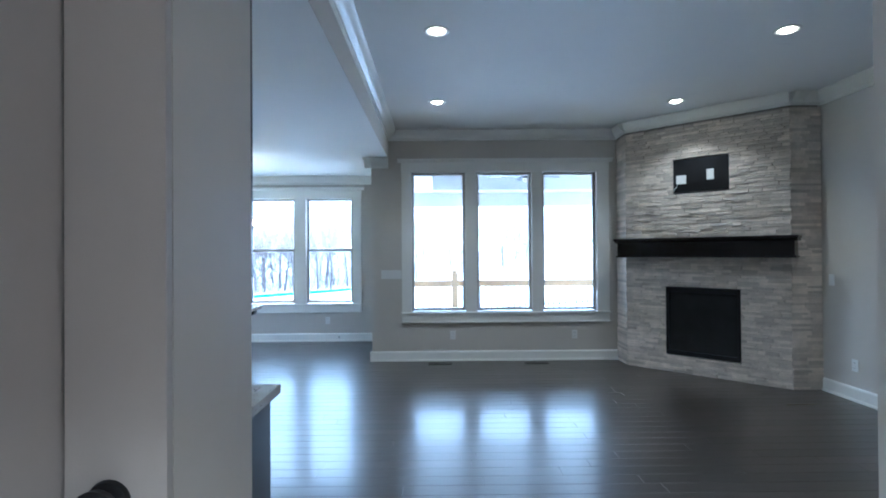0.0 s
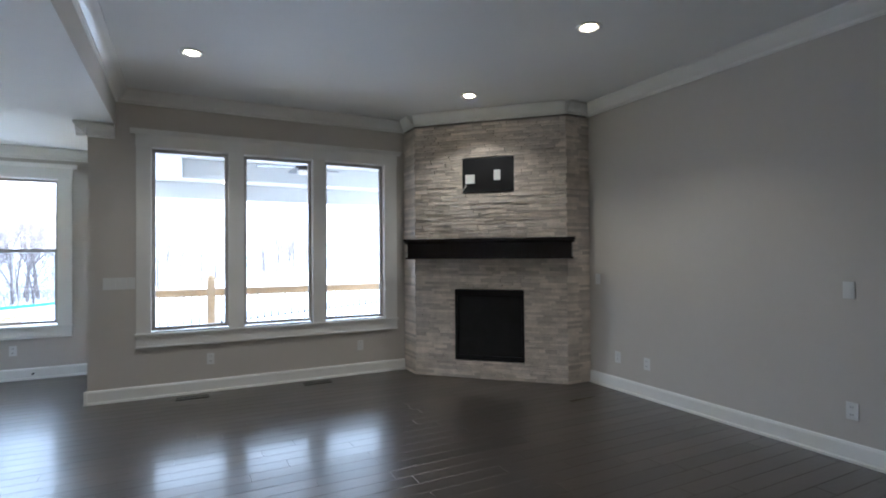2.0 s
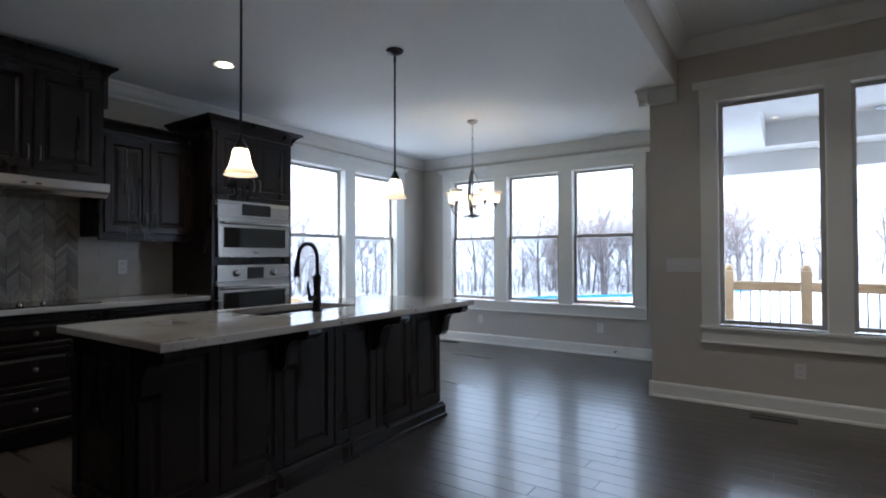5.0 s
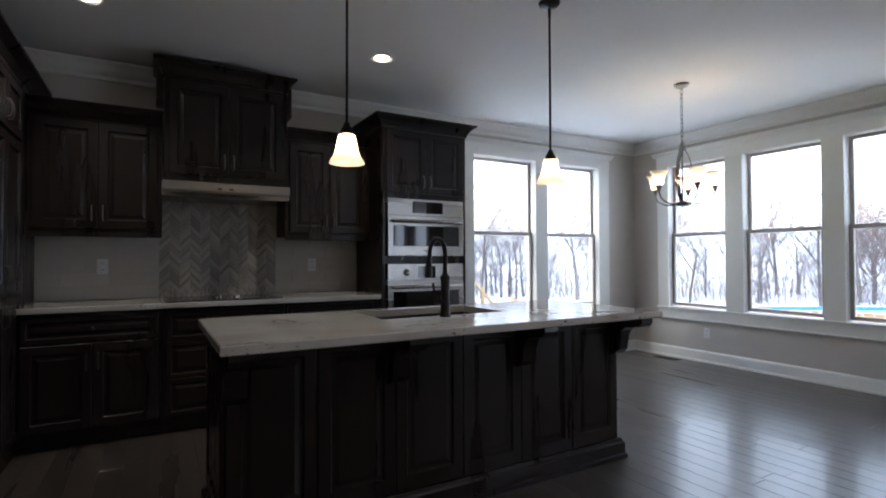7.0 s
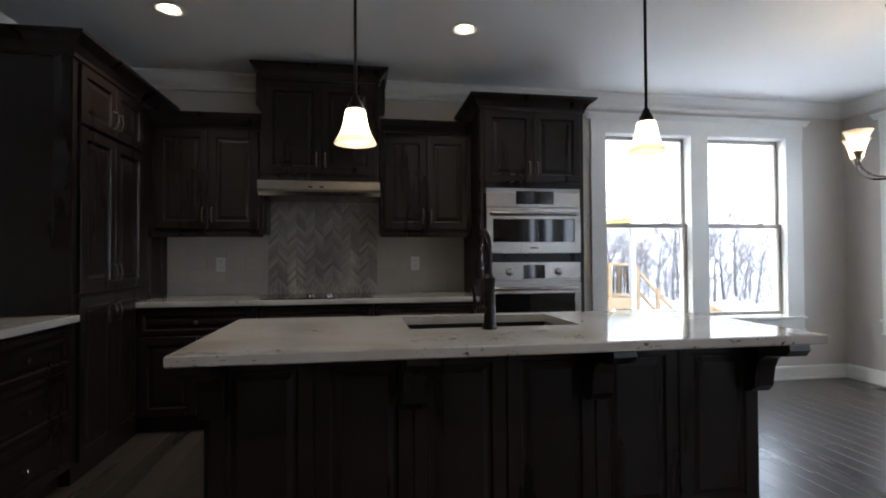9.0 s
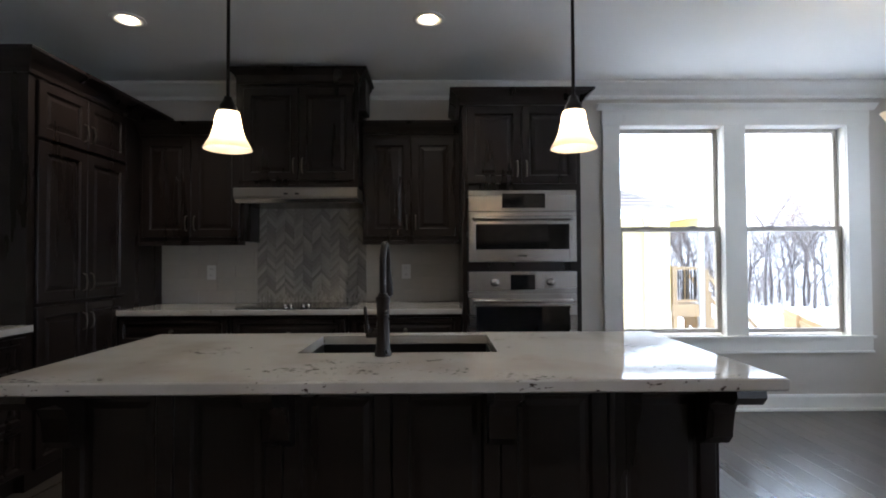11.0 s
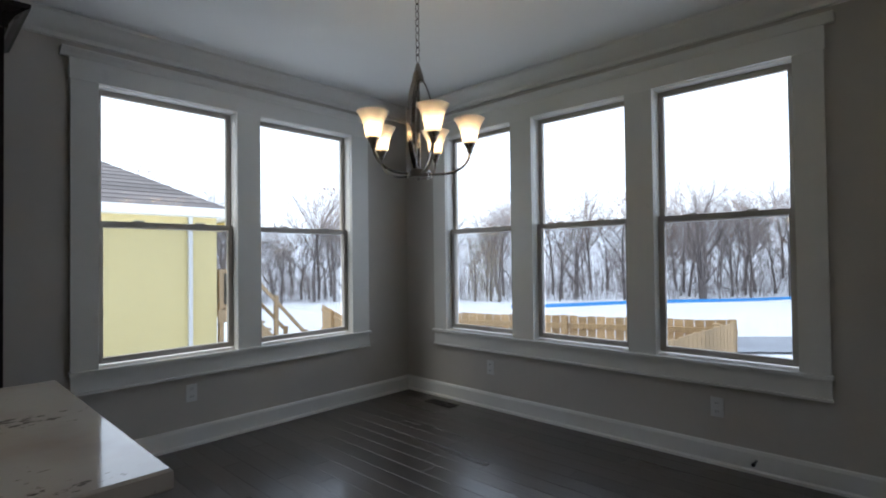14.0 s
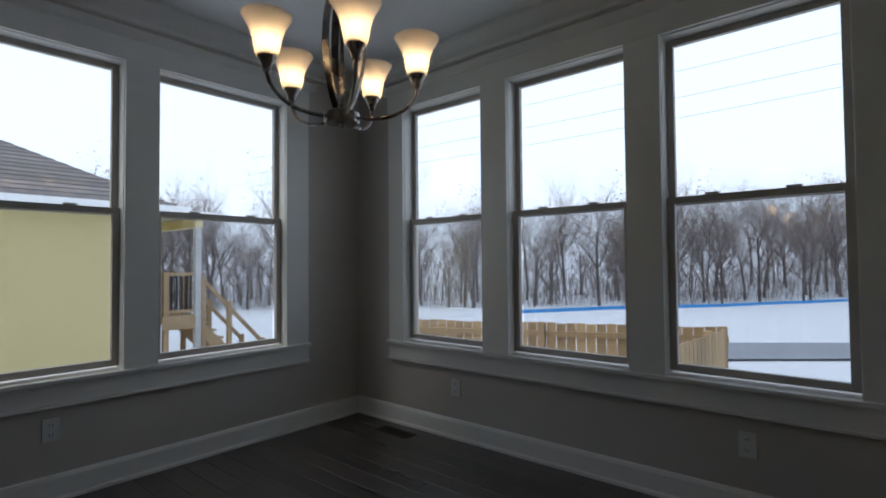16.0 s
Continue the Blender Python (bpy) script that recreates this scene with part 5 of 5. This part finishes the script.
def plant(x, y, size, k=None, group="wood's edge trees"):
    k = rng.randrange(6) if k is None else k
    lab = "bare winter tree holding some brown leaves" if len(kinds[k]) > 2 else "bare grey winter tree at the wood's edge"
    t = thing("tree", pose(x, y, ground_height(x, y) - 0.1, 0, 0, rng.uniform(0, 360)), lab, "tree", group)
    t.scale = (size, size, size * rng.uniform(0.9, 1.15))
    for nm, me in kinds[k]:
        o = new(nm, me)
        o.parent = t


def wood(q, back):
    """A place along the wood's winding edge (q from 0 in the west to 1 in the east), back metres inside it."""
    edge = [(-46, 6), (-41, 20), (-33, 30), (-22, 38), (-12, 50), (-2, 66), (16, 78), (45, 80), (80, 78)]
    f = min(q, 0.9999) * (len(edge) - 1)
    k = int(f)
    (x0, y0), (x1, y1) = edge[k], edge[k + 1]
    x, y = x0 + (x1 - x0) * (f - k), y0 + (y1 - y0) * (f - k)
    n = math.hypot(x, y)
    return x + x / n * back, y + y / n * back


for i in range(230):
    x, y = wood(rng.random(), abs(rng.gauss(3, 10)))
    plant(x, y, rng.uniform(0.55, 1.2) * (1 + 0.004 * max(y - 40, 0)))
verts, quads = [], []
for i in range(6500):
    x, y = wood(rng.random(), rng.uniform(0, 30) ** 0.95)
    h, r = rng.uniform(1.0, 5.0) if i % 3 else rng.uniform(0.4, 1.3), rng.uniform(0.01, 0.035)
    z = ground_height(x, y) - 0.2
    lx, ly = rng.uniform(-1.1, 1.1), rng.uniform(-1.1, 1.1)
    for j in range(7):
        q0 = 0 if j == 0 else rng.uniform(0.15, 0.8)
        sx, sy = (lx, ly) if j == 0 else (rng.uniform(-1.8, 1.8), rng.uniform(-1.8, 1.8))
        p0 = Vector((x + lx * q0, y + ly * q0, z + h * q0))
        p1 = Vector((p0.x + sx, p0.y + sy, z + h * (1 if j == 0 else min(1.1, q0 + rng.uniform(0.15, 0.45)))))
        b = len(verts)
        rr = r if j == 0 else r * 0.5
        verts += [tuple(p0 + Vector((rr * c, rr * s, 0))) for c, s in ((1, 0), (-0.5, 0.87), (-0.5, -0.87))] + [tuple(p1)]
        quads += [(b, b + 1, b + 3), (b + 1, b + 2, b + 3), (b + 2, b, b + 3)]
me = bpy.data.meshes.new("woodland_saplings")
me.from_pydata(verts, [], quads)
me.materials.append(TWIG)
tagged(new("woodland_saplings", me), "dense thicket of bare grey saplings in snow", "woods", kind="stuff")

# three power lines across the yard's sky
for k, z in enumerate((8.6, 9.6, 10.9)):
    pts = [(x, 34 + 0.15 * x, z + 0.0009 * x * x + 0.06 * x * (1 if k else 1)) for x in range(-40, 41, 8)]
    solid("power_line", tube(pts, 0.011, 4), WIRE, "thin grey power line across the sky", "cable", group="power lines")

# ---- floor: boards along x ----
floor = thing("floor", pose(0, 0, 0), "dark espresso hardwood boards with a satin finish", "floor", kind="structure")
part("subfloor", abox(XW, XE, -2.4, YN, -0.3, -0.012), GAP, floor)
rng = random.Random(21)
plank_meshes = {}


def plank_mesh(w, length):
    key = (round(w, 3), round(length, 2))
    if key not in plank_meshes:
        bm = bmesh.new()
        g, c = 0.0004, 0.0022
        lo = [bm.verts.new(v) for v in ((g, g, -0.012), (length - g, g, -0.012), (length - g, w - g, -0.012), (g, w - g, -0.012))]
        ed = [bm.verts.new(v) for v in ((g, g, -c * 0.6), (length - g, g, -c * 0.6), (length - g, w - g, -c * 0.6), (g, w - g, -c * 0.6))]
        hi = [bm.verts.new(v) for v in ((c, c, 0), (length - c, c, 0), (length - c, w - c, 0), (c, w - c, 0))]
        for a, b in ((lo, ed), (ed, hi)):
            for i in range(4):
                bm.faces.new((a[i], a[(i + 1) % 4], b[(i + 1) % 4], b[i]))
        bm.faces.new(hi)
        plank_meshes[key] = mesh_of("plank", bm, FLOOR)
    return plank_meshes[key]


W = 0.127
rest_v, rest_f = [], []
y, n_planks = YN, 0
while y > -2.4:
    x = XW - rng.uniform(0, 1.2)
    while x < XE:
        length = rng.choice((0.6, 0.8, 1.0, 1.2, 1.4, 1.6))
        a, b = max(x, XW), min(x + length, XE)
        x += length
        if b - a < 0.02 or (y - W > YL and a > XC):
            continue
        me = plank_mesh(W, b - a)
        if 3.6 < y < 8.9 and -2.2 < (a + b) / 2 < 3.4 and n_planks < 300:
            o = new("plank", me)
            o.parent = floor
            o.location = (a, y - W, 0)
            n_planks += 1
        else:
            base = len(rest_v)
            rest_v += [(v.co.x + a, v.co.y + y - W, v.co.z) for v in me.vertices]
            rest_f += [[base + i for i in p.vertices] for p in me.polygons]
    y -= W
me = bpy.data.meshes.new("planking")
me.from_pydata(rest_v, [], rest_f)
me.materials.append(FLOOR)
ob = new("planking", me)
ob.parent = floor
ob["kind"] = "stuff"
